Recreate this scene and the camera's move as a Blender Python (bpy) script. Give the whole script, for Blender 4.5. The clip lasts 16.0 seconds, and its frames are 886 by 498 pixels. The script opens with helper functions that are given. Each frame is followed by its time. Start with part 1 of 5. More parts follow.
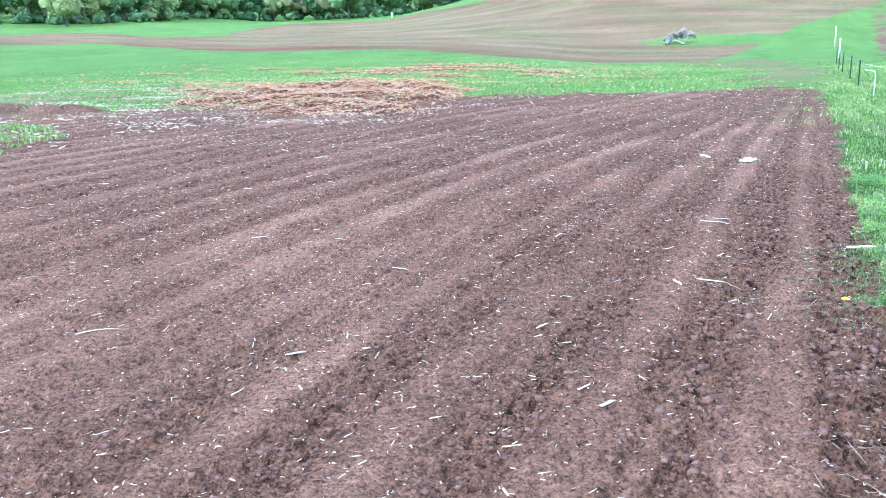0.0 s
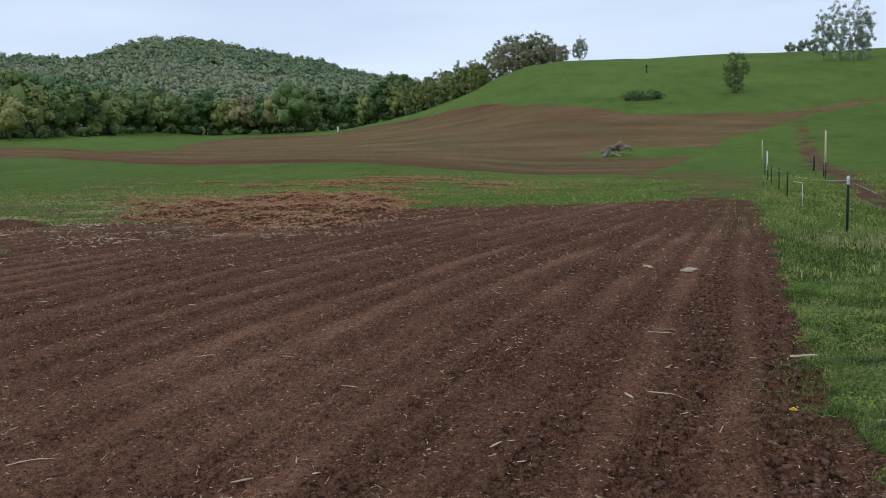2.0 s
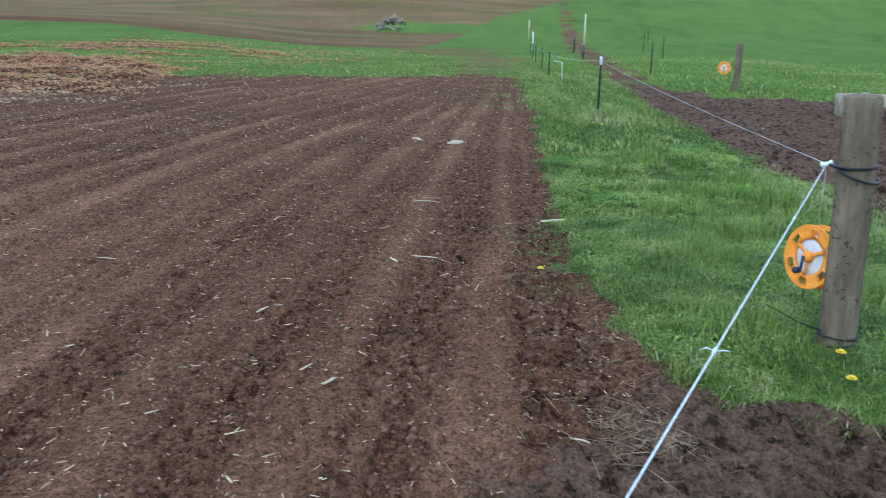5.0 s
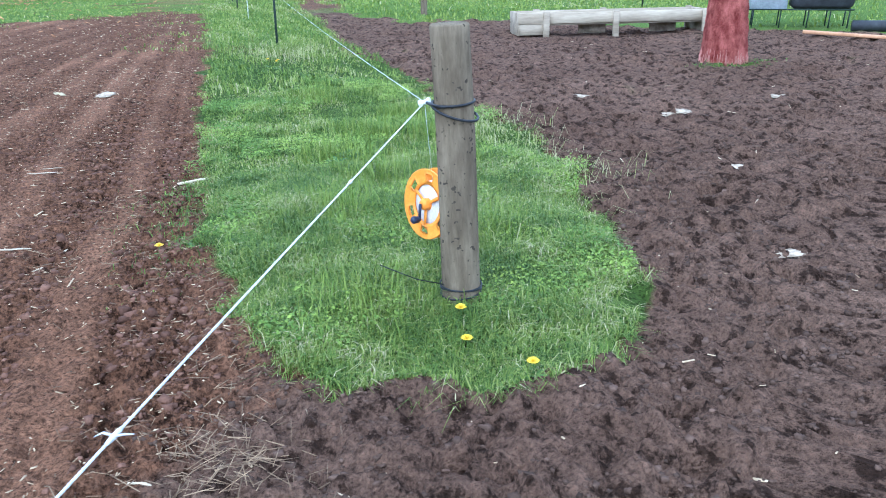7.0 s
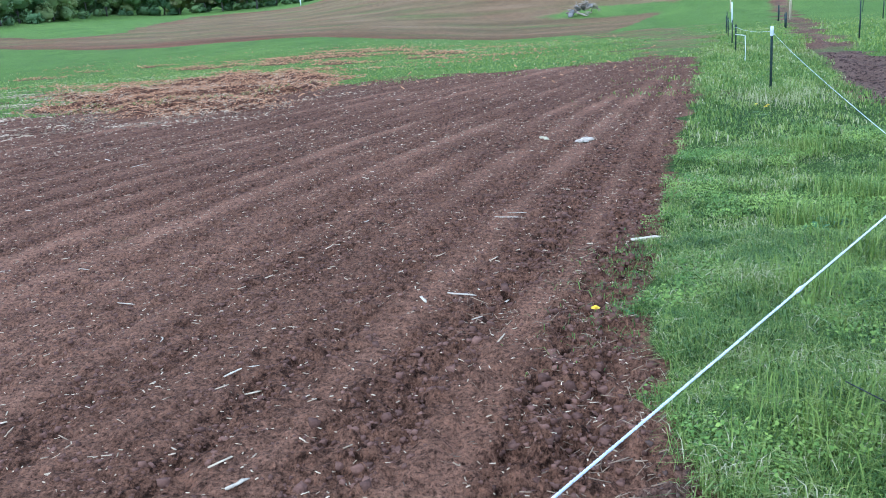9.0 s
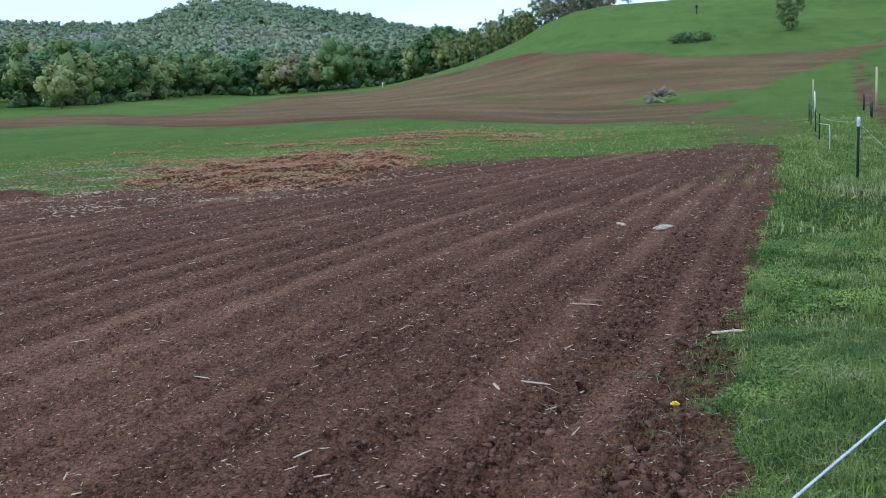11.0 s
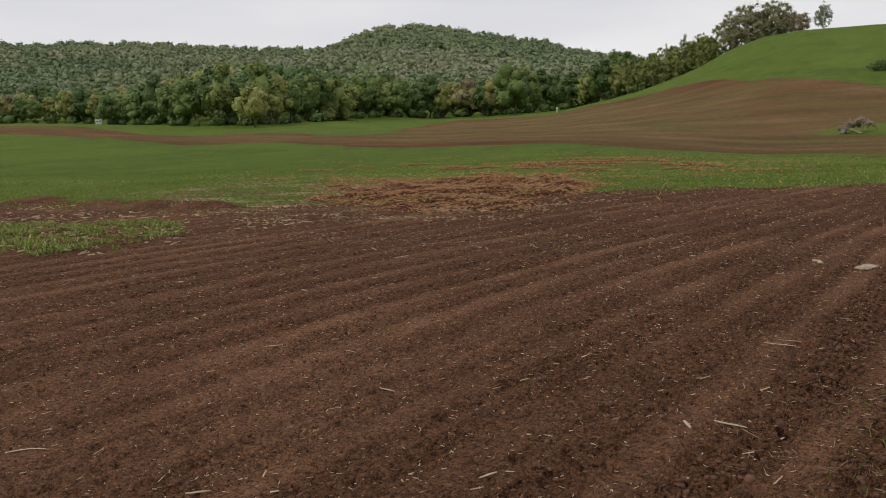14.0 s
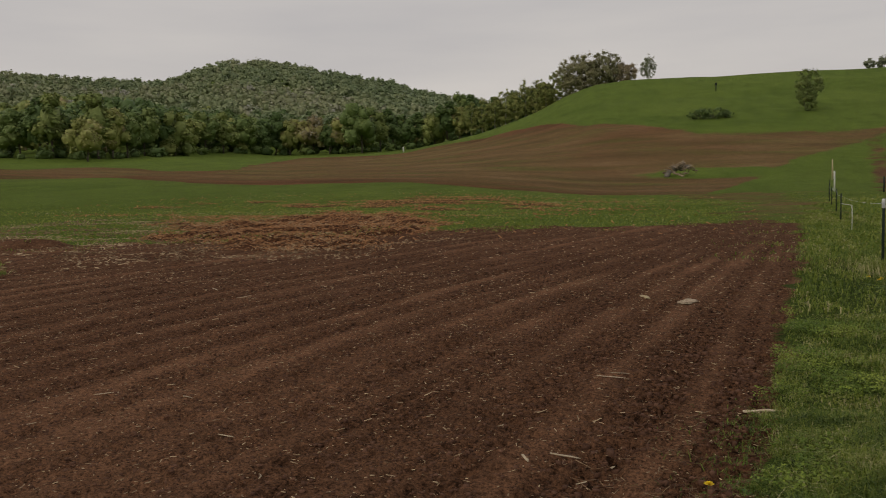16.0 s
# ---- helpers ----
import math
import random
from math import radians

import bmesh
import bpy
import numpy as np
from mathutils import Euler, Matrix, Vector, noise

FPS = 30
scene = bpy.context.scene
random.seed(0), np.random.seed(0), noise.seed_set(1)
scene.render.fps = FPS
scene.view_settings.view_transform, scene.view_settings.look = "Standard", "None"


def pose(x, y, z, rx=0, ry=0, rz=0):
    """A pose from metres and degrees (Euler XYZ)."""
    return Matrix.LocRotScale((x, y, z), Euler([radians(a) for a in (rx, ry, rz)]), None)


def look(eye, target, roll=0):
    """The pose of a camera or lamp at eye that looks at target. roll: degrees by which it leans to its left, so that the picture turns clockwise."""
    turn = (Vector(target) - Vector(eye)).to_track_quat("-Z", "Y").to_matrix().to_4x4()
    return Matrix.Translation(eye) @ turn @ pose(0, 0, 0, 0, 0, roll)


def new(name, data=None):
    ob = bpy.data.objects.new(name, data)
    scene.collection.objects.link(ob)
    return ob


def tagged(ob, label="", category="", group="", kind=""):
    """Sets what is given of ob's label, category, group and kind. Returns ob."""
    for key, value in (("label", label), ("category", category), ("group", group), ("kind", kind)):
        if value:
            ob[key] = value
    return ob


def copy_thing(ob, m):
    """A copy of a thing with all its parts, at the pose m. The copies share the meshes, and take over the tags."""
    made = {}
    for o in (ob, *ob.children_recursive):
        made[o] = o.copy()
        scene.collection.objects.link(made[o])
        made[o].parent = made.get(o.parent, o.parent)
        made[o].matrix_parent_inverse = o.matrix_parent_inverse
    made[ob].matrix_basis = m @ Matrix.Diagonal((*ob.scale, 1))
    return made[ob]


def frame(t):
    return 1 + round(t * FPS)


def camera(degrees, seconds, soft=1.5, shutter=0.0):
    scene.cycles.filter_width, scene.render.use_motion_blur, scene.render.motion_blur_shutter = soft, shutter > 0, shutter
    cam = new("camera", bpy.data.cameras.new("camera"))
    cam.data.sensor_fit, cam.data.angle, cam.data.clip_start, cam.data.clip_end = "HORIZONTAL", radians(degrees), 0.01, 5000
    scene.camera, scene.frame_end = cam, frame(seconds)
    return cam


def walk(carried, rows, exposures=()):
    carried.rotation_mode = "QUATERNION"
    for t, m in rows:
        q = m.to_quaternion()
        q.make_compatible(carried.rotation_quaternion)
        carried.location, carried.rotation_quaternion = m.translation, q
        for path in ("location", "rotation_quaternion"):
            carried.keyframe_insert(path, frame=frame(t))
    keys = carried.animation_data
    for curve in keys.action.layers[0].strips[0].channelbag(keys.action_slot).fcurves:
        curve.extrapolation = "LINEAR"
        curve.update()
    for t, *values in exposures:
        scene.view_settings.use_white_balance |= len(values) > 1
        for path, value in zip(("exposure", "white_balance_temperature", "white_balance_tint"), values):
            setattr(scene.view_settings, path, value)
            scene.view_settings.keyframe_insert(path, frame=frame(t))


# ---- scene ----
cam = camera(55.6, 16.0, soft=1.0, shutter=0.2)
PATH = [
    (0, (0.014, -0.154, 1.371), (-0.556, 1.703, 0.891), -1.5),
    (0.5, (0.018, -0.162, 1.379), (-0.487, 1.728, 0.962), -1.7),
    (1, (0.001, -0.156, 1.394), (-0.443, 1.771, 1.096), -1.9),
    (1.5, (-0.003, -0.16, 1.403), (-0.433, 1.778, 1.155), -1.6),
    (2, (-0.008, -0.145, 1.409), (-0.461, 1.79, 1.181), -1.6),
    (2.5, (-0.02, -0.15, 1.409), (-0.563, 1.764, 1.203), -1.7),
    (3, (-0.026, -0.159, 1.402), (-0.643, 1.732, 1.198), -1.9),
    (3.5, (-0.018, -0.143, 1.39), (-0.6, 1.753, 1.137), -2.0),
    (4, (-0.021, -0.143, 1.378), (-0.529, 1.764, 1.057), -1.7),
    (4.5, (-0.024, -0.147, 1.359), (-0.291, 1.791, 0.943), -0.2),
    (5, (0.037, -0.168, 1.366), (0.114, 1.762, 0.846), 1.2),
    (5.2, (0.085, -0.169, 1.358), (0.227, 1.752, 0.819), 0.8),
    (7.3, (0.778, 0.369, 1.365), (1.459, 2.124, 0.69), -0.9),
    (7.5, (0.805, 0.421, 1.358), (1.359, 2.229, 0.709), -1.3),
    (7.7, (0.855, 0.487, 1.34), (1.204, 2.356, 0.717), -2.4),
    (8, (0.939, 0.622, 1.33), (0.913, 2.533, 0.74), -3.7),
    (8.5, (0.957, 0.706, 1.345), (0.589, 2.593, 0.796), -5.5),
    (8.7, (0.929, 0.719, 1.349), (0.534, 2.603, 0.806), -5.2),
    (10.8, (0.893, 0.741, 1.381), (0.332, 2.63, 1.042), -3.8),
    (11, (0.892, 0.745, 1.38), (0.312, 2.63, 1.049), -3.7),
    (11.5, (0.878, 0.741, 1.381), (0.223, 2.606, 1.071), -3.7),
    (12, (0.844, 0.744, 1.374), (0.071, 2.564, 1.074), -3.8),
    (12.5, (0.817, 0.742, 1.371), (-0.046, 2.521, 1.072), -3.8),
    (13, (0.795, 0.743, 1.373), (-0.115, 2.499, 1.078), -3.5),
    (13.5, (0.777, 0.746, 1.368), (-0.173, 2.483, 1.087), -3.1),
    (14, (0.767, 0.717, 1.38), (-0.176, 2.462, 1.126), -2.4),
    (14.5, (0.779, 0.71, 1.386), (-0.092, 2.495, 1.149), -2.0),
    (15, (0.782, 0.702, 1.391), (-0.053, 2.507, 1.177), -1.9),
    (15.5, (0.792, 0.712, 1.392), (0.051, 2.561, 1.206), -1.8),
    (16, (0.802, 0.709, 1.393), (0.19, 2.605, 1.216), -1.6),
]
EXPOSURES = [
    (0.0, 2.35, 4150, 3), (0.5, 2.27, 4150, 4), (1.0, 1.72, 4250, 9), (1.5, 0.70, 4500, 9), (2.0, -0.03, 5500, 7),
    (2.5, -0.62, 6700, 10), (3.0, -0.8, 7300, 10), (3.5, -0.75, 7600, 11), (4.0, -0.45, 7300, 10), (4.5, 0.1, 6400, 6),
    (5.0, 0.88, 4650, -3), (7.5, 1.70, 4450, 4), (8.0, 1.55, 4350, 3), (8.5, 1.46, 4350, 5), (11.0, 0.50, 4700, 6),
    (12.0, -0.05, 6200, 8), (13.0, -0.13, 6600, 10), (14.0, -0.08, 6800, 11), (15.0, 0.0, 6800, 11), (15.5, -0.1, 6800, 11), (16.0, -0.62, 7400, 12),
]
walk(cam, [(t, look(eye, target, roll)) for t, eye, target, roll in PATH], EXPOSURES)

# ---- sky and sun: an even overcast ----
world = bpy.data.worlds.new("overcast_sky")
scene.world = world
world.use_nodes = True
wn, wl = world.node_tree.nodes, world.node_tree.links
wn.clear()
w_out = wn.new("ShaderNodeOutputWorld")
w_bg = wn.new("ShaderNodeBackground")
w_sky = wn.new("ShaderNodeTexSky")
w_sky.sky_type = "NISHITA"
w_sky.sun_disc = False
w_sky.sun_elevation, w_sky.sun_rotation = radians(38), radians(220)
w_sky.dust_density, w_sky.air_density = 4.0, 1.5
w_scale = wn.new("ShaderNodeVectorMath")
w_scale.operation = "SCALE"
w_scale.inputs["Scale"].default_value = 0.06
w_coord = wn.new("ShaderNodeTexCoord")
w_map = wn.new("ShaderNodeMapping")
w_map.inputs["Scale"].default_value = (1.2, 1.2, 7.0)
w_noise = wn.new("ShaderNodeTexNoise")
w_noise.inputs["Scale"].default_value, w_noise.inputs["Detail"].default_value = 1.6, 5.0
w_ramp = wn.new("ShaderNodeValToRGB")
w_ramp.color_ramp.elements[0].position, w_ramp.color_ramp.elements[0].color = 0.3, (0.735, 0.765, 0.85, 1)
w_ramp.color_ramp.elements[1].position, w_ramp.color_ramp.elements[1].color = 0.7, (0.92, 0.94, 0.99, 1)
w_mix = wn.new("ShaderNodeMixRGB")
w_mix.inputs[0].default_value = 0.9
wl.new(w_coord.outputs["Generated"], w_map.inputs["Vector"])
wl.new(w_map.outputs[0], w_noise.inputs["Vector"])
wl.new(w_noise.outputs["Fac"], w_ramp.inputs[0])
wl.new(w_sky.outputs[0], w_scale.inputs[0])
wl.new(w_scale.outputs[0], w_mix.inputs[1])
wl.new(w_ramp.outputs[0], w_mix.inputs[2])
wl.new(w_mix.outputs[0], w_bg.inputs["Color"])
wl.new(w_bg.outputs[0], w_out.inputs["Surface"])
w_bg.inputs["Strength"].default_value = 1.0

sun = new("sun", bpy.data.lights.new("sun", "SUN"))
sun.data.energy, sun.data.angle, sun.data.color = 1.1, radians(55), (1.0, 0.96, 0.9)
sun.matrix_world = look((0, 0, 60), (50, 60, 0))


# ---- materials ----
def material(name):
    m = bpy.data.materials.new(name)
    m.use_nodes = True
    nt = m.node_tree
    return m, nt, nt.nodes["Principled BSDF"]


def tex_noise(nt, scale, detail=4.0, rough=0.55, coords="Object", stretch=None):
    c = nt.nodes.new("ShaderNodeTexCoord")
    n = nt.nodes.new("ShaderNodeTexNoise")
    n.inputs["Scale"].default_value, n.inputs["Detail"].default_value, n.inputs["Roughness"].default_value = scale, detail, rough
    if stretch:
        mp = nt.nodes.new("ShaderNodeMapping")
        mp.inputs["Scale"].default_value = stretch
        nt.links.new(c.outputs[coords], mp.inputs["Vector"])
        nt.links.new(mp.outputs[0], n.inputs["Vector"])
    else:
        nt.links.new(c.outputs[coords], n.inputs["Vector"])
    return n.outputs["Fac"]


def ramp(nt, fac, *stops):
    r = nt.nodes.new("ShaderNodeValToRGB")
    els = r.color_ramp.elements
    while len(els) < len(stops):
        els.new(0.5)
    for e, (p, c) in zip(els, stops):
        e.position, e.color = p, (*c, 1)
    nt.links.new(fac, r.inputs[0])
    return r.outputs[0]


def math_node(nt, op, a, b=None, clamp=False):
    n = nt.nodes.new("ShaderNodeMath")
    n.operation, n.use_clamp = op, clamp
    for i, v in enumerate((a, b)):
        if v is None:
            continue
        if isinstance(v, (int, float)):
            n.inputs[i].default_value = v
        else:
            nt.links.new(v, n.inputs[i])
    return n.outputs[0]


def mix(nt, fac, a, b, blend="MIX"):
    n = nt.nodes.new("ShaderNodeMixRGB")
    n.blend_type = blend
    for i, v in enumerate((fac, a, b)):
        if isinstance(v, (int, float)):
            n.inputs[i].default_value = v
        elif isinstance(v, tuple):
            n.inputs[i].default_value = (*v, 1)
        else:
            nt.links.new(v, n.inputs[i])
    return n.outputs[0]


def attr(nt, name):
    a = nt.nodes.new("ShaderNodeAttribute")
    a.attribute_name = name
    return a.outputs["Fac"]


def bump(nt, bsdf, height, strength, distance):
    b = nt.nodes.new("ShaderNodeBump")
    b.inputs["Strength"].default_value, b.inputs["Distance"].default_value = strength, distance
    nt.links.new(height, b.inputs["Height"])
    nt.links.new(b.outputs[0], bsdf.inputs["Normal"])


def surface(name, dark, light, scale=8.0, rough=0.85, relief=0.3, depth=0.005, stretch=None, metal=0.0, tint=None, spots=None, coords="Object"):
    """A mottled surface: two scales of noise between two colours, fine relief, and a per-object or per-piece tint."""
    m, nt, b = material(name)
    big = tex_noise(nt, scale, 5.0, 0.6, coords, stretch)
    fine = tex_noise(nt, scale * 7, 3.0, 0.6, coords, stretch)
    col = ramp(nt, big, (0.3, dark), (0.7, light))
    col = mix(nt, 0.5, col, ramp(nt, fine, (0.3, (0.55, 0.55, 0.55)), (0.7, (1.0, 1.0, 1.0))), "MULTIPLY")
    if tint == "object":
        oi = nt.nodes.new("ShaderNodeObjectInfo")
        col = mix(nt, 0.5, col, ramp(nt, oi.outputs["Random"], (0.0, (0.4, 0.38, 0.36)), (1.0, (1.15, 1.15, 1.12))), "MULTIPLY")
    elif tint:
        col = mix(nt, 0.75, col, ramp(nt, attr(nt, "tint"), *tint), "MULTIPLY")
    if spots:
        col = mix(nt, math_node(nt, "GREATER_THAN", tex_noise(nt, scale * 3, 2.0), 0.66), col, spots)
    nt.links.new(col, b.inputs["Base Color"])
    b.inputs["Roughness"].default_value, b.inputs["Metallic"].default_value = rough, metal
    b.inputs["Specular IOR Level"].default_value = 0.25 if rough < 0.88 else 0.08
    bump(nt, b, fine, relief, depth)
    return m


def leafy(name, stops, translucent=0.25, rough=0.6, mottle_shade=0.45):
    """Leaves or blades: the colour comes from each plant's own tint, some light passes through."""
    m, nt, b = material(name)
    col = ramp(nt, attr(nt, "tint"), *stops)
    # Blotchy tone, deepened by leaf-gap shadow put into the colour.
    col = mix(nt, 0.5, col, ramp(nt, tex_noise(nt, 3.0, 4.0, 0.7), (0.3, (mottle_shade, mottle_shade, mottle_shade)), (0.7, (1.1, 1.1, 1.1))), "MULTIPLY")
    nt.links.new(col, b.inputs["Base Color"])
    b.inputs["Roughness"].default_value = rough
    b.inputs["Specular IOR Level"].default_value = 0.2
    t = nt.nodes.new("ShaderNodeBsdfTranslucent")
    nt.links.new(col, t.inputs["Color"])
    s = nt.nodes.new("ShaderNodeMixShader")
    s.inputs[0].default_value = translucent
    nt.links.new(b.outputs[0], s.inputs[1])
    nt.links.new(t.outputs[0], s.inputs[2])
    nt.links.new(s.outputs[0], nt.nodes["Material Output"].inputs["Surface"])
    return m


def ground_material():
    m, nt, b = material("ground_soil_and_turf")
    clod = tex_noise(nt, 9.0, 6.0, 0.65)
    fine = tex_noise(nt, 80.0, 4.0, 0.65)
    patch = tex_noise(nt, 0.6, 4.0, 0.6)
    wide = tex_noise(nt, 0.09, 4.0, 0.6)
    speck = tex_noise(nt, 36.0, 5.0, 0.7)
    # Tone grain whose low points are painted dark, like tiny shaded pits.
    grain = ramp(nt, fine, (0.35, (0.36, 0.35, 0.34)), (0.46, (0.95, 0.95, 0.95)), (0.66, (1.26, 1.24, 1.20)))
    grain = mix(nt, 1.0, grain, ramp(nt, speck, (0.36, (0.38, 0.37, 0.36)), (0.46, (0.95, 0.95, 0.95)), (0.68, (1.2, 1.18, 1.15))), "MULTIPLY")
    cells = nt.nodes.new("ShaderNodeTexVoronoi")
    cells.inputs["Scale"].default_value = 62.0
    cell_coord = nt.nodes.new("ShaderNodeTexCoord")
    warp = mix(nt, 0.03, cell_coord.outputs["Object"], tex_noise(nt, 30.0, 2.0))
    nt.links.new(warp, cells.inputs["Vector"])
    crumb_tone = nt.nodes.new("ShaderNodeSeparateColor")
    nt.links.new(cells.outputs["Color"], crumb_tone.inputs[0])
    crumbs = ramp(nt, crumb_tone.outputs[0], (0.0, (0.62, 0.60, 0.58)), (0.6, (0.98, 0.98, 0.98)), (1.0, (1.22, 1.2, 1.18)))
    soil = ramp(nt, patch, (0.3, (0.195, 0.100, 0.058)), (0.7, (0.260, 0.137, 0.081)))
    soil = mix(nt, 0.5, soil, ramp(nt, tex_noise(nt, 0.9, 4.0, 0.6, "Object", (1.0, 0.35, 1.0)), (0.3, (0.80, 0.79, 0.78)), (0.7, (1.12, 1.12, 1.12))), "MULTIPLY")
    loose = math_node(nt, "ADD", attr(nt, "clod_share"), math_node(nt, "MULTIPLY", math_node(nt, "SUBTRACT", clod, 0.5), 0.5), clamp=True)
    # Dark spots put the shade between clods into the colour of loose strips.
    pit_shade = ramp(nt, tex_noise(nt, 21.0, 6.0, 0.75, "Object", (1.25, 0.7, 1.0)), (0.41, (0.16, 0.15, 0.14)), (0.48, (0.72, 0.70, 0.68)), (0.62, (1.02, 1.01, 1.0)))
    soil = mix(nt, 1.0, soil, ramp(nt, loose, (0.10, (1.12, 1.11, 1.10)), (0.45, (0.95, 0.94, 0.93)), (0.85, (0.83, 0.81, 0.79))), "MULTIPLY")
    soil = mix(nt, loose, soil, mix(nt, 1.0, soil, pit_shade, "MULTIPLY"))
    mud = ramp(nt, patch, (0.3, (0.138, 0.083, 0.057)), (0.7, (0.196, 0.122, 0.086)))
    # Near-black spots paint the shade of trodden hollows into the mud colour.
    hollow_noise = tex_noise(nt, 13.0, 6.0, 0.68, "Object", (1.0, 0.75, 1.0))
    mud = mix(nt, 0.9, mud, ramp(nt, hollow_noise, (0.41, (0.18, 0.165, 0.155)), (0.47, (0.80, 0.79, 0.78)), (0.66, (1.18, 1.17, 1.16))), "MULTIPLY")
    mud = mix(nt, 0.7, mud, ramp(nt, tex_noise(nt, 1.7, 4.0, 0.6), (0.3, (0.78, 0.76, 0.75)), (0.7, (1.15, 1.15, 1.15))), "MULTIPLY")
    turf = ramp(nt, patch, (0.3, (0.052, 0.084, 0.017)), (0.7, (0.080, 0.116, 0.024)))
    turf = mix(nt, 0.6, turf, ramp(nt, clod, (0.3, (0.55, 0.6, 0.5)), (0.7, (1.1, 1.1, 1.0))), "MULTIPLY")
    turf = mix(nt, 0.3, turf, ramp(nt, tex_noise(nt, 0.30, 5.0, 0.7), (0.32, (0.58, 0.62, 0.60)), (0.5, (1.0, 1.0, 1.0)), (0.68, (1.25, 1.15, 1.1))), "MULTIPLY")
    hill = ramp(nt, wide, (0.3, (0.102, 0.157, 0.030)), (0.7, (0.140, 0.198, 0.040)))
    hill = mix(nt, 0.5, hill, ramp(nt, patch, (0.3, (0.7, 0.72, 0.65)), (0.7, (1.1, 1.1, 1.0))), "MULTIPLY")
    hill = mix(nt, 0.45, hill, ramp(nt, tex_noise(nt, 0.35, 5.0, 0.7, "Object", (1.4, 0.4, 1.0)), (0.32, (0.62, 0.66, 0.62)), (0.5, (1.0, 1.0, 1.0)), (0.68, (1.22, 1.15, 1.1))), "MULTIPLY")
    streak = tex_noise(nt, 0.20, 4.0, 0.58, "Object", (0.45, 1.5, 0.2))
    bare_earth = ramp(nt, streak, (0.32, (0.085, 0.036, 0.018)), (0.52, (0.150, 0.068, 0.034)), (0.70, (0.210, 0.110, 0.058)))
    sprouting = ramp(nt, streak, (0.30, (0.128, 0.084, 0.036)), (0.52, (0.186, 0.122, 0.055)), (0.72, (0.245, 0.170, 0.086)))
    sprouting = mix(nt, math_node(nt, "MULTIPLY", math_node(nt, "SUBTRACT", tex_noise(nt, 0.16, 5.0, 0.7, "Object", (0.5, 1.6, 0.2)), 0.50), 2.6, clamp=True), sprouting, hill)
    fresh = math_node(nt, "ADD", attr(nt, "fresh"), math_node(nt, "MULTIPLY", math_node(nt, "SUBTRACT", streak, 0.5), 1.6), clamp=True)
    ploughed = mix(nt, fresh, sprouting, bare_earth)
    ploughed = mix(nt, 0.5, ploughed, ramp(nt, tex_noise(nt, 2.2, 5.0, 0.7), (0.32, (0.60, 0.58, 0.56)), (0.5, (1.0, 1.0, 1.0)), (0.68, (1.2, 1.2, 1.18))), "MULTIPLY")
    straw = ramp(nt, clod, (0.42, (0.050, 0.022, 0.012)), (0.56, (0.17, 0.075, 0.036)), (0.72, (0.42, 0.26, 0.13)))
    ragged = math_node(nt, "MULTIPLY", math_node(nt, "SUBTRACT", clod, 0.5), 1.1)
    ragged_far = math_node(nt, "MULTIPLY", math_node(nt, "SUBTRACT", patch, 0.5), 1.5)

    def edge(name, wobble, gain=4.0):
        return math_node(nt, "MULTIPLY", math_node(nt, "SUBTRACT", math_node(nt, "ADD", attr(nt, name), wobble), 0.5 - 0.5 / gain), gain, clamp=True)

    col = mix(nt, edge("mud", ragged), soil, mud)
    col = mix(nt, edge("hill", ragged_far, 2.0), col, hill)
    col = mix(nt, edge("turf", ragged), col, turf)
    col = mix(nt, edge("ploughed", ragged_far, 2.2), col, ploughed)
    col = mix(nt, edge("straw", ragged), col, straw)
    bare_share = math_node(nt, "SUBTRACT", 1.0, math_node(nt, "ADD", attr(nt, "turf"), math_node(nt, "ADD", attr(nt, "hill"), attr(nt, "ploughed"))), clamp=True)
    trodden = edge("mud", ragged)
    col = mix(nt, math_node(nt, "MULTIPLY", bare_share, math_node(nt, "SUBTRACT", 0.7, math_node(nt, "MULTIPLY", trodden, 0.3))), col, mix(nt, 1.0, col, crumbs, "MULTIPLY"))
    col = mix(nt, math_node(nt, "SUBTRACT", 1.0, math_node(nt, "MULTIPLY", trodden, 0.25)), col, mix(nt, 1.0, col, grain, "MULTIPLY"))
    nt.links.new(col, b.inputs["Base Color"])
    b.inputs["Roughness"].default_value = 0.95
    b.inputs["Specular IOR Level"].default_value = 0.05
    h = math_node(nt, "ADD", math_node(nt, "ADD", clod, math_node(nt, "MULTIPLY", speck, 0.7)), math_node(nt, "SUBTRACT", math_node(nt, "MULTIPLY", fine, 0.4), math_node(nt, "MULTIPLY", cells.outputs["Distance"], 0.35)))
    bump(nt, b, h, 1.0, 0.045)
    return m


GREENS = ((0.0, (0.066, 0.110, 0.020)), (0.3, (0.128, 0.190, 0.031)), (0.55, (0.204, 0.262, 0.044)), (0.82, (0.300, 0.335, 0.074)), (1.0, (0.52, 0.46, 0.26)))
WOODS = ((0.0, (0.095, 0.155, 0.052)), (0.3, (0.155, 0.220, 0.068)), (0.55, (0.240, 0.285, 0.088)), (0.75, (0.335, 0.345, 0.112)), (0.9, (0.31, 0.245, 0.140)), (1.0, (0.35, 0.35, 0.27)))
# Far crowns: greyish leaf tones, paled because distance haze is put into the colour.
HAZED_WOODS = ((0.0, (0.175, 0.230, 0.122)), (0.4, (0.230, 0.272, 0.140)), (0.7, (0.290, 0.305, 0.175)), (0.85, (0.335, 0.33, 0.265)), (1.0, (0.39, 0.39, 0.375)))
ground_mat = ground_material()
grass_mat = leafy("grass_blades", GREENS, 0.3, 0.6, 0.72)
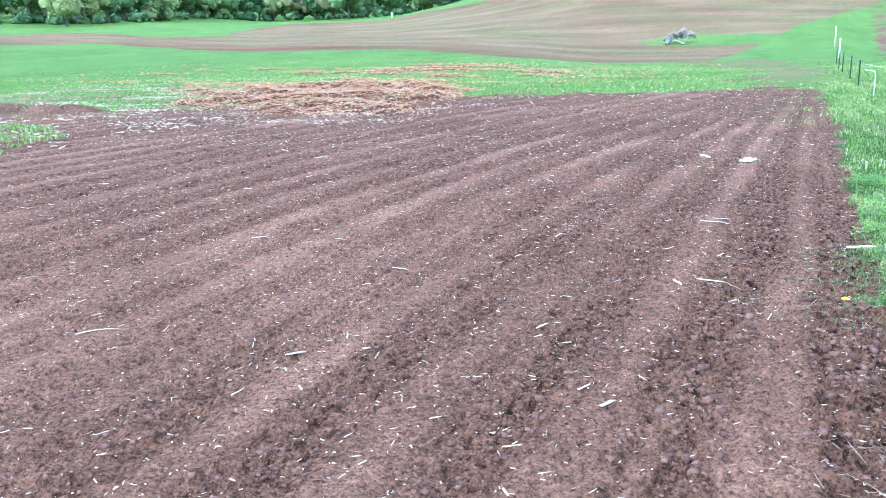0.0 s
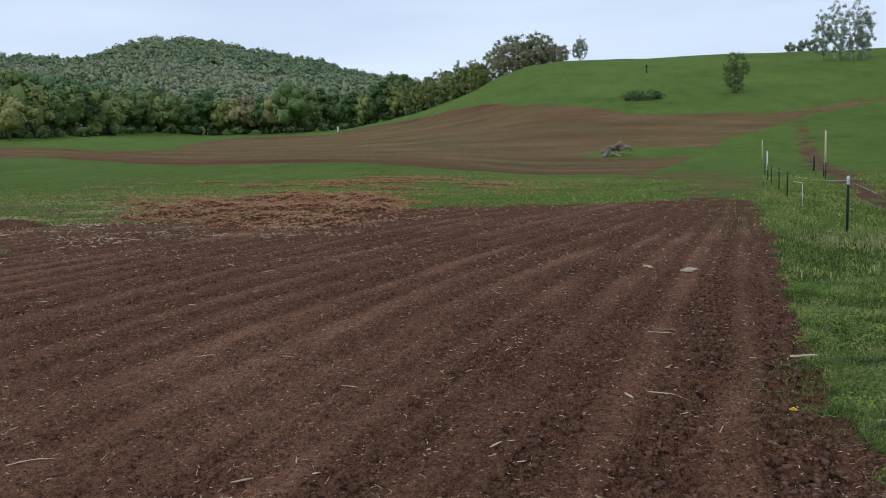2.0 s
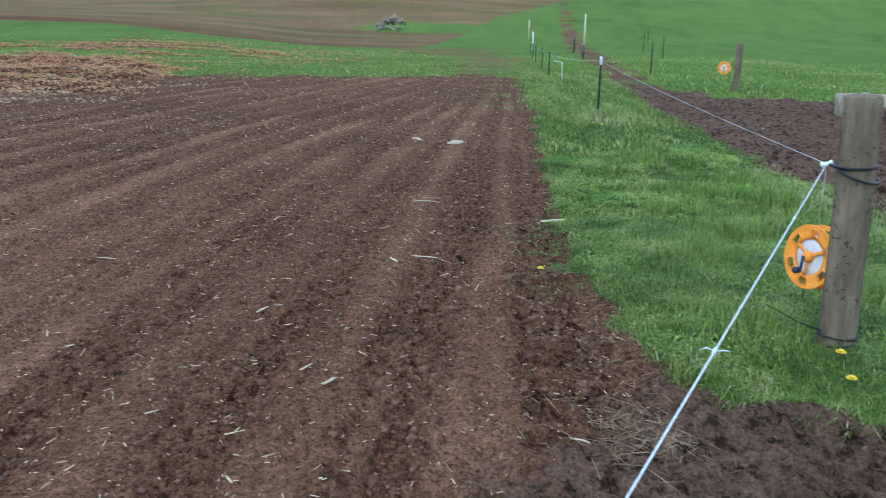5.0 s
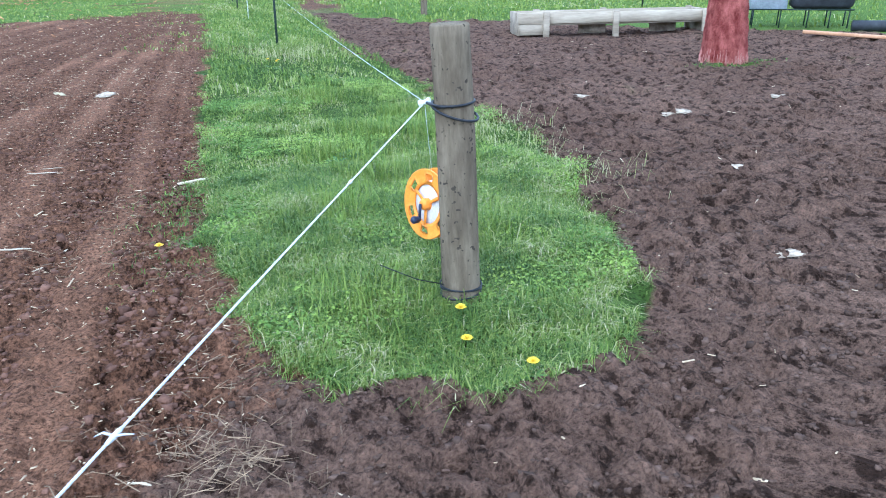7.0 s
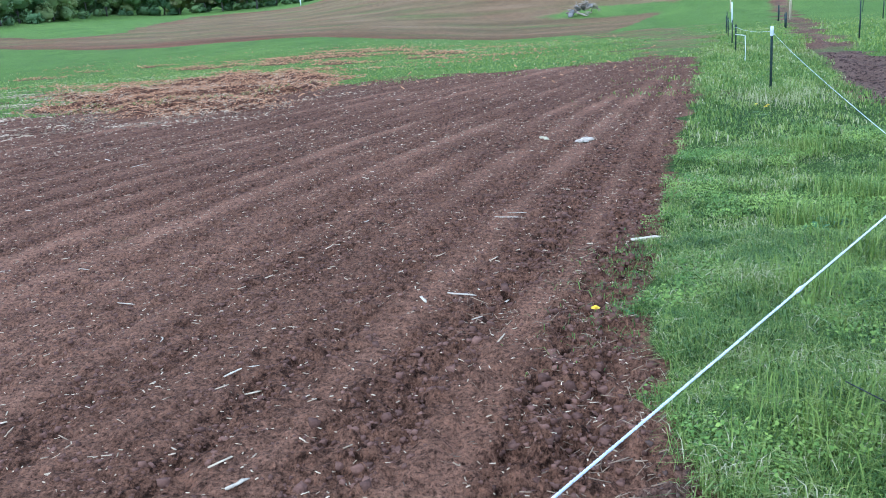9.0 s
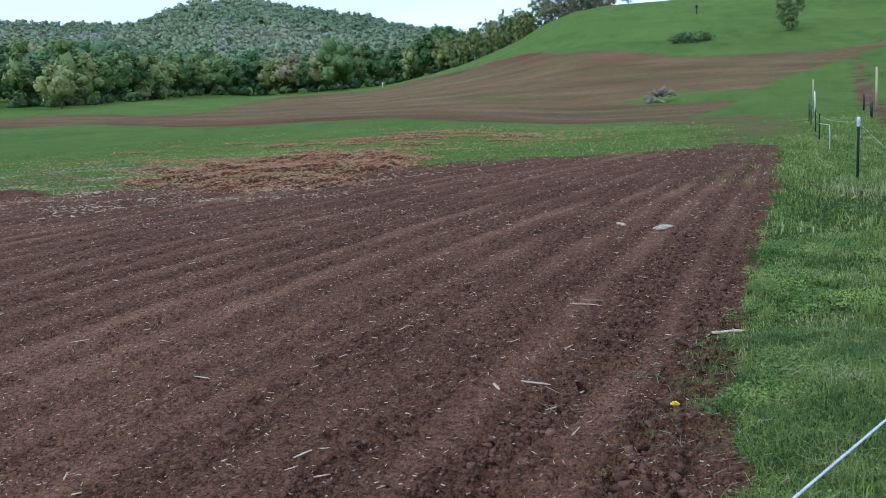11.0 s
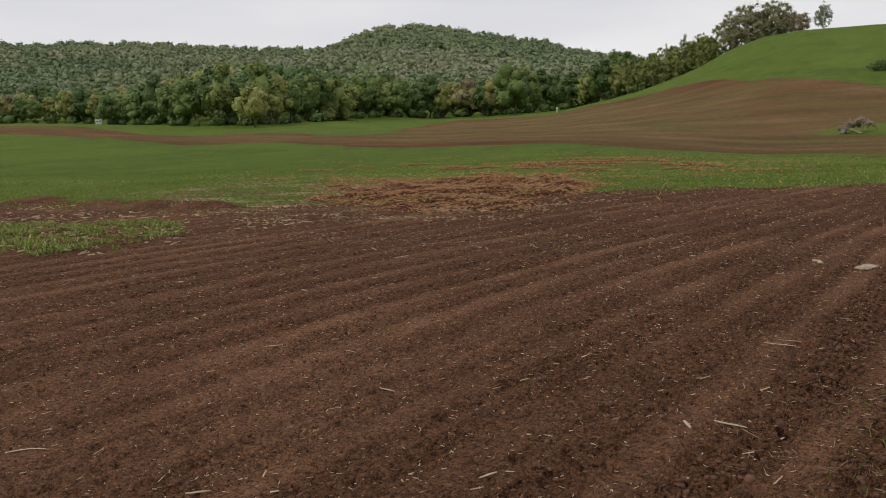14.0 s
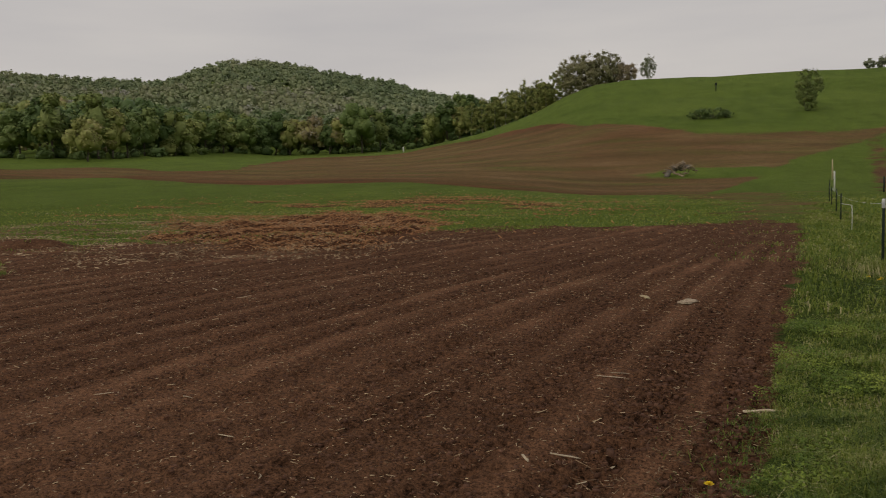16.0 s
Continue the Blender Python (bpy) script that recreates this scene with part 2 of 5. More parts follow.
clover_mat = leafy("clover_leaves", ((0.0, (0.105, 0.175, 0.026)), (1.0, (0.290, 0.365, 0.062))), 0.2, 0.6, 0.85)
woods_mat = leafy("spring_foliage", WOODS, 0.12, 0.6, 0.55)
hazed_mat = leafy("hazed_spring_foliage", HAZED_WOODS, 0.1, 0.6, 0.8)
birch_leaf_mat = leafy("birch_foliage", ((0.0, (0.24, 0.27, 0.15)), (1.0, (0.46, 0.50, 0.37))), 0.45)
oak_leaf_mat = leafy("young_oak_foliage", ((0.0, (0.22, 0.23, 0.11)), (0.5, (0.30, 0.285, 0.155)), (1.0, (0.34, 0.245, 0.16))), 0.15)
bark_mat = surface("grey_bark", (0.06, 0.05, 0.04), (0.16, 0.14, 0.11), 4.0, 0.9, 0.5, 0.02)
birch_mat = surface("white_bark", (0.30, 0.29, 0.26), (0.62, 0.60, 0.55), 3.0, 0.8, 0.3, 0.01, None, 0.0, None, (0.05, 0.045, 0.04))
straw_mat = surface("dry_straw", (0.36, 0.26, 0.165), (0.66, 0.55, 0.40), 20.0, 0.7, 0.2, 0.002, None, 0.0, ((0.0, (0.5, 0.40, 0.28)), (0.5, (0.95, 0.86, 0.70)), (1.0, (1.4, 1.32, 1.15))))
stalk_mat = surface("pale_corn_stalk", (0.42, 0.31, 0.19), (0.76, 0.64, 0.47), 25.0, 0.65, 0.3, 0.002, (1, 1, 0.1), 0.0, "object")
litter_mat = surface("red_brown_litter", (0.30, 0.130, 0.058), (0.66, 0.38, 0.19), 14.0, 0.8, 0.2, 0.002, None, 0.0, ((0.0, (0.34, 0.26, 0.20)), (0.6, (0.9, 0.8, 0.7)), (1.0, (1.3, 1.25, 1.1))))
mud_clod_mat = surface("mud_lumps", (0.080, 0.050, 0.035), (0.170, 0.106, 0.075), 14.0, 0.9, 0.6, 0.01, None, 0.0, ((0.0, (0.35, 0.35, 0.35)), (0.7, (0.9, 0.9, 0.9)), (1.0, (1.2, 1.2, 1.2))))
dead_grass_mat = surface("dead_tan_grass", (0.15, 0.095, 0.055), (0.40, 0.285, 0.175), 14.0, 0.8, 0.2, 0.002, None, 0.0, ((0.0, (0.4, 0.36, 0.33)), (0.6, (0.85, 0.8, 0.75)), (1.0, (1.25, 1.2, 1.1))))
dock_mat = surface("broad_weed_leaf", (0.045, 0.105, 0.026), (0.095, 0.180, 0.045), 30.0, 0.55, 0.3, 0.002)
clod_mat = surface("soil_clods", (0.135, 0.069, 0.045), (0.22, 0.118, 0.078), 14.0, 0.95, 0.6, 0.01, None, 0.0, ((0.0, (0.4, 0.4, 0.4)), (0.7, (0.9, 0.88, 0.87)), (1.0, (1.15, 1.13, 1.1))))
post_mat = surface("weathered_post_wood", (0.090, 0.066, 0.042), (0.245, 0.190, 0.125), 13.0, 0.9, 1.0, 0.008, (1.0, 1.0, 0.22), 0.0, None, (0.055, 0.043, 0.030))
board_mat = surface("grey_weathered_board", (0.24, 0.185, 0.125), (0.50, 0.41, 0.30), 6.0, 0.85, 0.5, 0.004, (0.15, 1.0, 1.0), 0.0, "object")
rust_wood_mat = surface("orange_board", (0.35, 0.17, 0.08), (0.55, 0.30, 0.16), 6.0, 0.8, 0.3, 0.003)
black_mat = surface("black_rubber_cord", (0.012, 0.012, 0.014), (0.03, 0.03, 0.034), 30.0, 0.5, 0.2, 0.001)
cord_mat = surface("white_poly_cord", (0.55, 0.56, 0.58), (0.82, 0.83, 0.84), 120.0, 0.6, 0.6, 0.002)
insul_mat = surface("white_porcelain", (0.62, 0.63, 0.66), (0.85, 0.86, 0.88), 20.0, 0.25, 0.05, 0.001)
orange_mat = surface("orange_plastic", (0.78, 0.24, 0.02), (0.92, 0.36, 0.04), 12.0, 0.45, 0.1, 0.001)
pale_mat = surface("pale_wound_tape", (0.58, 0.50, 0.48), (0.82, 0.76, 0.74), 60.0, 0.6, 0.5, 0.002, (0.2, 0.2, 3.0))
blue_black_mat = surface("dark_blue_plastic", (0.02, 0.025, 0.05), (0.04, 0.05, 0.09), 15.0, 0.4, 0.1, 0.001)
steel_mat = surface("dark_green_steel", (0.012, 0.020, 0.016), (0.03, 0.045, 0.036), 20.0, 0.55, 0.2, 0.001, None, 0.3)
white_stake_mat = surface("white_plastic_stake", (0.66, 0.66, 0.62), (0.85, 0.85, 0.80), 10.0, 0.5, 0.1, 0.001)
tan_stake_mat = surface("bare_wood_stake", (0.42, 0.34, 0.20), (0.62, 0.52, 0.33), 10.0, 0.8, 0.3, 0.002, (1, 1, 0.2))
red_mat = surface("worn_red_bristle", (0.16, 0.022, 0.019), (0.52, 0.165, 0.13), 7.0, 0.9, 1.0, 0.05, (1.6, 1.6, 0.8))
hem_mat = surface("faded_bristle", (0.30, 0.085, 0.07), (0.56, 0.29, 0.23), 12.0, 0.9, 0.5, 0.01)
galv_mat = surface("galvanised_sheet", (0.34, 0.37, 0.41), (0.52, 0.55, 0.60), 5.0, 0.45, 0.1, 0.001, None, 0.5)
tub_mat = surface("black_rubber_tub", (0.02, 0.02, 0.022), (0.05, 0.05, 0.055), 8.0, 0.6, 0.2, 0.002)
yellow_mat = surface("yellow_petals", (0.80, 0.55, 0.02), (0.90, 0.70, 0.04), 60.0, 0.6, 0.3, 0.001)
stem_mat = surface("green_stem", (0.07, 0.13, 0.025), (0.13, 0.20, 0.04), 20.0, 0.6, 0.1, 0.001)
chalk_mat = surface("pale_caked_scrap", (0.28, 0.205, 0.135), (0.60, 0.49, 0.36), 30.0, 0.9, 0.6, 0.004)
log_mat = surface("grey_dead_wood", (0.12, 0.085, 0.058), (0.50, 0.40, 0.29), 5.0, 0.85, 0.5, 0.01, None, 0.0, "object")
stone_mat = surface("field_stone", (0.12, 0.105, 0.09), (0.36, 0.33, 0.29), 4.0, 0.85, 0.4, 0.01, None, 0.0, "object")
hut_mat = surface("white_painted_board", (0.62, 0.62, 0.58), (0.80, 0.80, 0.76), 3.0, 0.7, 0.1, 0.002)
dark_hole_mat = surface("dark_opening", (0.02, 0.02, 0.02), (0.04, 0.04, 0.04), 3.0, 0.9)


# ---- mesh helpers ----
def mesh_of(name, verts, quads, mat, tint=None, smooth=False):
    """A mesh from arrays of corners and four-cornered faces, with an optional tint at each corner."""
    verts, quads = np.asarray(verts, np.float32), np.asarray(quads, np.int32)
    me = bpy.data.meshes.new(name)
    me.vertices.add(len(verts))
    me.vertices.foreach_set("co", verts.ravel())
    me.loops.add(quads.size)
    me.loops.foreach_set("vertex_index", quads.ravel())
    me.polygons.add(len(quads))
    me.polygons.foreach_set("loop_start", np.arange(0, quads.size, 4, dtype=np.int32))
    if smooth:
        me.polygons.foreach_set("use_smooth", np.ones(len(quads), bool))
    if tint is not None:
        me.attributes.new("tint", "FLOAT", "POINT").data.foreach_set("value", np.asarray(tint, np.float32))
    me.update()
    me.materials.append(mat)
    return me


def part(name, bm, mat, parent=None, label="", smooth=True):
    """Links a bmesh as one mesh object, under a thing or a part."""
    me = bpy.data.meshes.new(name)
    for f in bm.faces:
        f.smooth = smooth
    bm.to_mesh(me)
    bm.free()
    me.materials.append(mat)
    ob = new(name, me)
    if parent:
        ob.parent = parent
    return tagged(ob, label)


def thing(name, m, label, category, group="", kind=""):
    ob = new(name)
    ob.matrix_world = m
    ob.empty_display_size = 0.1
    return tagged(ob, label, category, group, kind)


def tube(points, radii, sides=8, bm=None, caps=True):
    """A round bar along points; radii: one number or one each."""
    bm = bm or bmesh.new()
    points = [Vector(p) for p in points]
    radii = [radii] * len(points) if isinstance(radii, (int, float)) else radii
    rings = []
    side = None
    for i, p in enumerate(points):
        d = (points[min(i + 1, len(points) - 1)] - points[max(i - 1, 0)]).normalized()
        if side is None:
            side = d.orthogonal().normalized()
        side = (side - d * side.dot(d)).normalized()
        up = d.cross(side)
        rings.append([bm.verts.new(p + (side * math.cos(a) + up * math.sin(a)) * radii[i]) for a in (2 * math.pi * k / sides for k in range(sides))])
    for a, b in zip(rings, rings[1:]):
        for k in range(sides):
            bm.faces.new((a[k], a[(k + 1) % sides], b[(k + 1) % sides], b[k]))
    if caps:
        bm.faces.new(rings[0][::-1])
        bm.faces.new(rings[-1])
    return bm


def box(x, y, z, m=Matrix(), bevel=0.004, bm=None):
    """A block with softened edges."""
    made = bmesh.new()
    bmesh.ops.create_cube(made, size=1.0)
    bmesh.ops.scale(made, vec=(x, y, z), verts=made.verts)
    if bevel:
        bmesh.ops.bevel(made, geom=made.edges[:], offset=bevel, segments=1, affect="EDGES")
    bmesh.ops.transform(made, matrix=m, verts=made.verts)
    if bm is None:
        return made
    me = bpy.data.meshes.new("tmp")
    made.to_mesh(me)
    made.free()
    bm.from_mesh(me)
    bpy.data.meshes.remove(me)
    return bm


def lathe(profile, sides=24, bm=None):
    """A turned body about z from (radius, height) pairs."""
    bm = bm or bmesh.new()
    rings = [[bm.verts.new((r * math.cos(2 * math.pi * k / sides), r * math.sin(2 * math.pi * k / sides), z)) for k in range(sides)] for r, z in profile]
    for a, b in zip(rings, rings[1:]):
        for k in range(sides):
            bm.faces.new((a[k], a[(k + 1) % sides], b[(k + 1) % sides], b[k]))
    bm.faces.new(rings[0][::-1])
    bm.faces.new(rings[-1])
    return bm


def roughen(bm, amount, scale, seed=0.0):
    for v in bm.verts:
        v.co += noise.noise_vector(v.co * scale + Vector((seed, seed * 1.7, seed * 0.3))) * amount
    return bm


# ---- the lie of the land ----
def smooth_step(a, b, x):
    t = np.clip((x - a) / (b - a), 0, 1)
    return t * t * (3 - 2 * t)


def soft_plus(x, w):
    return w * np.logaddexp(0, x / w)


def lattice(ix, iy, seed):
    h = (ix * 374761393 + iy * 668265263 + seed * 1442695041) & 0xFFFFFFFF
    h = ((h ^ (h >> 13)) * 1274126177) & 0xFFFFFFFF
    return ((h ^ (h >> 16)) & 0xFFFF) / 65535.0


def value_noise(x, y, seed=0):
    """Smooth noise from -1 to 1 at unit scale."""
    ix, iy = np.floor(x).astype(np.int64), np.floor(y).astype(np.int64)
    fx, fy = x - ix, y - iy
    fx, fy = fx * fx * (3 - 2 * fx), fy * fy * (3 - 2 * fy)
    a = lattice(ix, iy, seed) * (1 - fx) + lattice(ix + 1, iy, seed) * fx
    b = lattice(ix, iy + 1, seed) * (1 - fx) + lattice(ix + 1, iy + 1, seed) * fx
    return 2 * (a * (1 - fy) + b * fy) - 1


def fractal(x, y, seed=0, octaves=3):
    return sum(value_noise(x * 2.03 ** k, y * 2.03 ** k, seed + k) * 0.55 ** k for k in range(octaves))


HEART = (0.4, 0.3)
ROW_TURN = radians(6.2)


def polar(x, y):
    return np.hypot(x - HEART[0], y - HEART[1]), np.degrees(np.arctan2(x - HEART[0], y - HEART[1]))


def across(x, y):
    return x * math.cos(ROW_TURN) - y * math.sin(ROW_TURN)


def along(x, y):
    return x * math.sin(ROW_TURN) + y * math.cos(ROW_TURN)


def terrain(x, y):
    """The large shape: a flat field, a valley floor rising to the west, a grass hill to the north and wooded ridges beyond."""
    x, y = np.asarray(x, float), np.asarray(y, float)
    r, az = polar(x, y)
    lie = (1 + 0.25 * smooth_step(-44, -56, az)) * (0.25 + 0.75 * smooth_step(75, 35, np.abs(az + 25))) * np.interp(az, [-46, -40, -34, -28, -22, -15], [1.0, 0.98, 1.0, 0.90, 0.92, 1.0])
    floor_ = 0.045 * soft_plus(r - 35, 8) * lie
    rise = 0.15 * smooth_step(35, 66, r) + 0.197 * soft_plus(r - 67, 4)
    rise = rise * np.interp(az, [-6, -1, 4, 9, 14], [1.0, 1.02, 0.985, 0.955, 0.945])
    crest = soft_plus(r - 165, 6)
    rise = np.where(r > 165, np.maximum(rise - 0.36 * crest, floor_), rise - 0.36 * crest)
    share = np.interp(az, [-26, -20, -17, -15.1, -13.2, -11, -9.4, -7.2, -5.4, -4.0], [0.0, 0.05, 0.17, 0.26, 0.40, 0.58, 0.76, 0.94, 1.0, 1.0]) * smooth_step(75, 45, az)
    z = floor_ + share * (rise - floor_)
    z = z + 9.0 * np.exp(-((az + 40) / 6.5) ** 2 - ((r - 262) / 62) ** 2)
    lift = np.interp(az, [-55, -52.7, -49.5, -46, -43, -41, -38.3, -35.6, -34.2, -33, -31.8, -29, -27.4, -26, -23.8, -20.8, -18.5, -16.6, -12, -6],
                     [6.3, 6.2, 6.3, 6.3, 6.1, 5.95, 5.82, 5.85, 6.35, 6.8, 7.0, 7.07, 6.8, 6.47, 6.08, 5.5, 4.97, 4.54, 3.2, 2.5])
    top = np.tan(np.radians(lift)) * 610 + 1.4 - 0.045 * 575 * lie
    z = z + top * (0.35 * np.clip((r - 215) / 395, 0, 1) + 0.65 * smooth_step(260, 610, r)) - 24 * smooth_step(625, 900, r)
    z = z + 0.35 * fractal(x / 23, y / 23, 5) * smooth_step(30, 90, r) + 1.6 * fractal(x / 60, y / 60, 9) * smooth_step(250, 420, r)
    return z


def inside(x, y, corners):
    """How far inside a polygon: metres, negative outside."""
    d = np.full(x.shape, 1e9)
    odd = np.zeros(x.shape, bool)
    for (ax, ay), (bx, by) in zip(corners, corners[1:] + corners[:1]):
        ex, ey = bx - ax, by - ay
        t = np.clip(((x - ax) * ex + (y - ay) * ey) / (ex * ex + ey * ey), 0, 1)
        d = np.minimum(d, np.hypot(x - ax - t * ex, y - ay - t * ey))
        if ey:
            odd ^= ((ay > y) != (by > y)) & (x < ax + (y - ay) * ex / ey)
    return np.where(odd, d, -d)


def near_line(x, y, points):
    d = np.full(x.shape, 1e9)
    for (ax, ay), (bx, by) in zip(points, points[1:]):
        ex, ey = bx - ax, by - ay
        t = np.clip(((x - ax) * ex + (y - ay) * ey) / (ex * ex + ey * ey), 0, 1)
        d = np.minimum(d, np.hypot(x - ax - t * ex, y - ay - t * ey))
    return d


STRIP = [(1.16, 5.9), (1.12, 5.1), (1.06, 4.4), (1.1, 3.8), (1.1, 3.3), (1.22, 2.75), (1.45, 2.66), (1.72, 2.47), (2.2, 2.6), (2.57, 2.97), (2.9, 3.76),
         (3.1, 4.5), (3.35, 4.9), (3.65, 6.1), (3.66, 8.1), (3.85, 10.35), (4.15, 14.0), (4.4, 16.2), (4.8, 18.5), (5.0, 20.4), (8.2, 46), (4.9, 46), (2.85, 21.5), (2.04, 13.3), (1.41, 8.4)]
FIELD = [(1.3, 2.5), (1.3, 9), (2.3, 13.3), (3.2, 22.6), (1.4, 24.0), (-0.2, 22.0), (-3, 21.4), (-6, 20.6), (-9, 17.8), (-13, 15.7), (-20, 16.4), (-60, 20), (-60, -40), (-0.6, -40), (-0.2, 0.8), (0.6, 2.0)]
YARD = [(1.3, 2.6), (0.6, 2.0), (-0.2, 0.8), (-0.6, -40), (40, -40), (40, -6), (16, 8.6), (11.6, 11.5), (10.8, 12.4), (8.2, 16.1), (6.3, 17.2), (5.7, 20.4), (4.6, 20.6), (3.4, 12), (3.3, 6), (2.6, 3.2)]
STRAW = [(-14.2, 22.0), (-12.9, 25.2), (-10.0, 25.8), (-7.3, 22.8), (-5.7, 19.5), (-5.6, 16.4), (-6.3, 14.8), (-8.2, 15.0), (-11.4, 17.7)]
THIN_STRAW = [(-20, 20.5), (-17, 17.6), (-14.6, 15.7), (-10.3, 13.4), (-7.7, 12.7), (-5.5, 14.2), (-4.6, 17.0), (-6.5, 15.4), (-9, 15.6), (-12, 18.4), (-14.5, 23.5), (-19, 24.5)]
TRACK = [(5.2, 19.5), (6.6, 28), (9.0, 44), (11.5, 62), (14.5, 84), (19, 100)]
PLOUGH_AZ, PLOUGH_LOW = [-60, -54, -45, -34, -19, -8, 0, 2, 5, 12.3, 14], [128, 116, 80, 62, 55, 45, 44, 58, 74, 93, 99]
PLOUGH_TOP_AZ = [-60, -54, -45, -38, -34, -31, -28.8, -26, -20, -14.7, -11, -7.8, -0.4, 6.6, 12.2, 14]
PLOUGH_TOP = [170, 160, 118, 102, 90, 96, 138, 158, 150, 132, 118, 104, 91, 90, 97.5, 99]
HEADLAND = [(1.0, 23.5), (3.2, 22.5), (4.6, 34), (5.2, 48), (-2, 47), (1.2, 34)]


def cover(x, y):
    """What lies on the ground: shares of turf, hill grass, trodden mud, ploughed hillside and straw litter."""
    r, az = polar(x, y)
    wob = 0.22 * fractal(x / 0.9, y / 0.9, 21) * np.clip(r / 8, 0.35, 2.0)
    strip = inside(x, y, STRIP) + wob * 0.5
    field = inside(x, y, FIELD) + wob * 1.4
    yard = inside(x, y, YARD) + wob
    soft = np.clip(0.05 + r * 0.012, 0.06, 1.2)
    turf = np.maximum(smooth_step(-soft, soft, strip), (1 - smooth_step(-soft, soft, np.maximum(field, yard))) * smooth_step(8, 10.5, r))
    mud = smooth_step(-1.3, 0.35, yard - np.maximum(field, -9) * 0.5 + wob)
    path = smooth_step(1.0, 0.3, near_line(x, y, TRACK) + 0.5 * value_noise(x, y, 4)) * smooth_step(120, 60, r) * 0.7
    mud = np.maximum(mud, path)
    turf = np.minimum(turf, 1 - path)
    low = np.interp(az, PLOUGH_AZ, PLOUGH_LOW)
    high = np.interp(az, PLOUGH_TOP_AZ, PLOUGH_TOP)
    wave = 2.4 * fractal(x / 14, y / 14, 31)
    ploughed = smooth_step(-1.5, 1.5, r - low + wave) * smooth_step(-1.5, 1.5, high - r + wave)
    ploughed = ploughed * (1 - smooth_step(0.4, 1.2, 1.7 - np.hypot((x - 1.5) / 7.0, (y - 68.5) / 3.6)))
    ploughed = np.maximum(ploughed, 0.62 * smooth_step(-2.0, 2.0, inside(x, y, HEADLAND) + wob * 4))
    straw = smooth_step(-0.9, 0.9, inside(x, y, STRAW) + 1.1 * fractal(x / 1.6, y / 1.6, 41))
    thin = smooth_step(1.0, 0.5, np.hypot((x + 13) / 15.0, (y - 32) / 10.0)) * smooth_step(0.0, 0.45, fractal(x / 3.0, y / 1.4, 43))
    straw = np.maximum(straw, 0.6 * thin)
    hill = smooth_step(10, 17, r) * turf
    return turf * (1 - hill), hill, mud * (1 - turf), ploughed, straw


def fresh_earth(x, y):
    """Where the ploughed slope lies bare and dark: along its foot and its upper edge."""
    r, az = polar(x, y)
    foot = r / np.interp(az, PLOUGH_AZ, PLOUGH_LOW) - 1
    head = 1 - r / np.interp(az, PLOUGH_TOP_AZ, PLOUGH_TOP)
    return np.clip(0.95 * smooth_step(5, -3, az) * np.exp(-np.clip(foot, 0, None) / 0.17) + 0.8 * smooth_step(4, -7, az) * np.exp(-np.clip(head, 0, None) / 0.06) + 0.3 * fractal(x / 9, y / 9, 37), 0, 1)


def row_lines(x, y):
    """Place across the drill rows (they close up towards the far end) and along them."""
    u, v = across(x, y), along(x, y)
    return u - 0.16 * soft_plus(v - 8, 1.5) * smooth_step(0.6, -2.0, u), v


def drill_rows(x, y):
    """Narrow smooth strips (1) and loose cloddy ones (-1) along the drill rows, some strong and some faint."""
    u, v = row_lines(x, y)
    w = (u - 0.02) / 0.62 + 0.10 * value_noise(u / 1.3, v / 3.0, 3)
    lane = np.round(w)
    part_ = w - lane
    width = 0.20 + 0.09 * value_noise(lane * 3.7, v / 2.2, 6)
    strong = 0.72 + 0.40 * value_noise(lane * 1.9 + 0.5, v / 2.6, 9)
    smooth = smooth_step(width + 0.14, width - 0.12, np.abs(part_ + 0.05 * value_noise(u * 4, v / 0.8, 14))) * strong
    ridge = smooth_step(0.09, 0.03, np.abs(part_ - 0.40 + 0.04 * value_noise(u * 3, v / 1.5, 7))) * (0.35 + 0.3 * value_noise(lane * 2.3, v / 1.8, 13))
    return 2 * np.clip(smooth + ridge, 0, 1) - 1


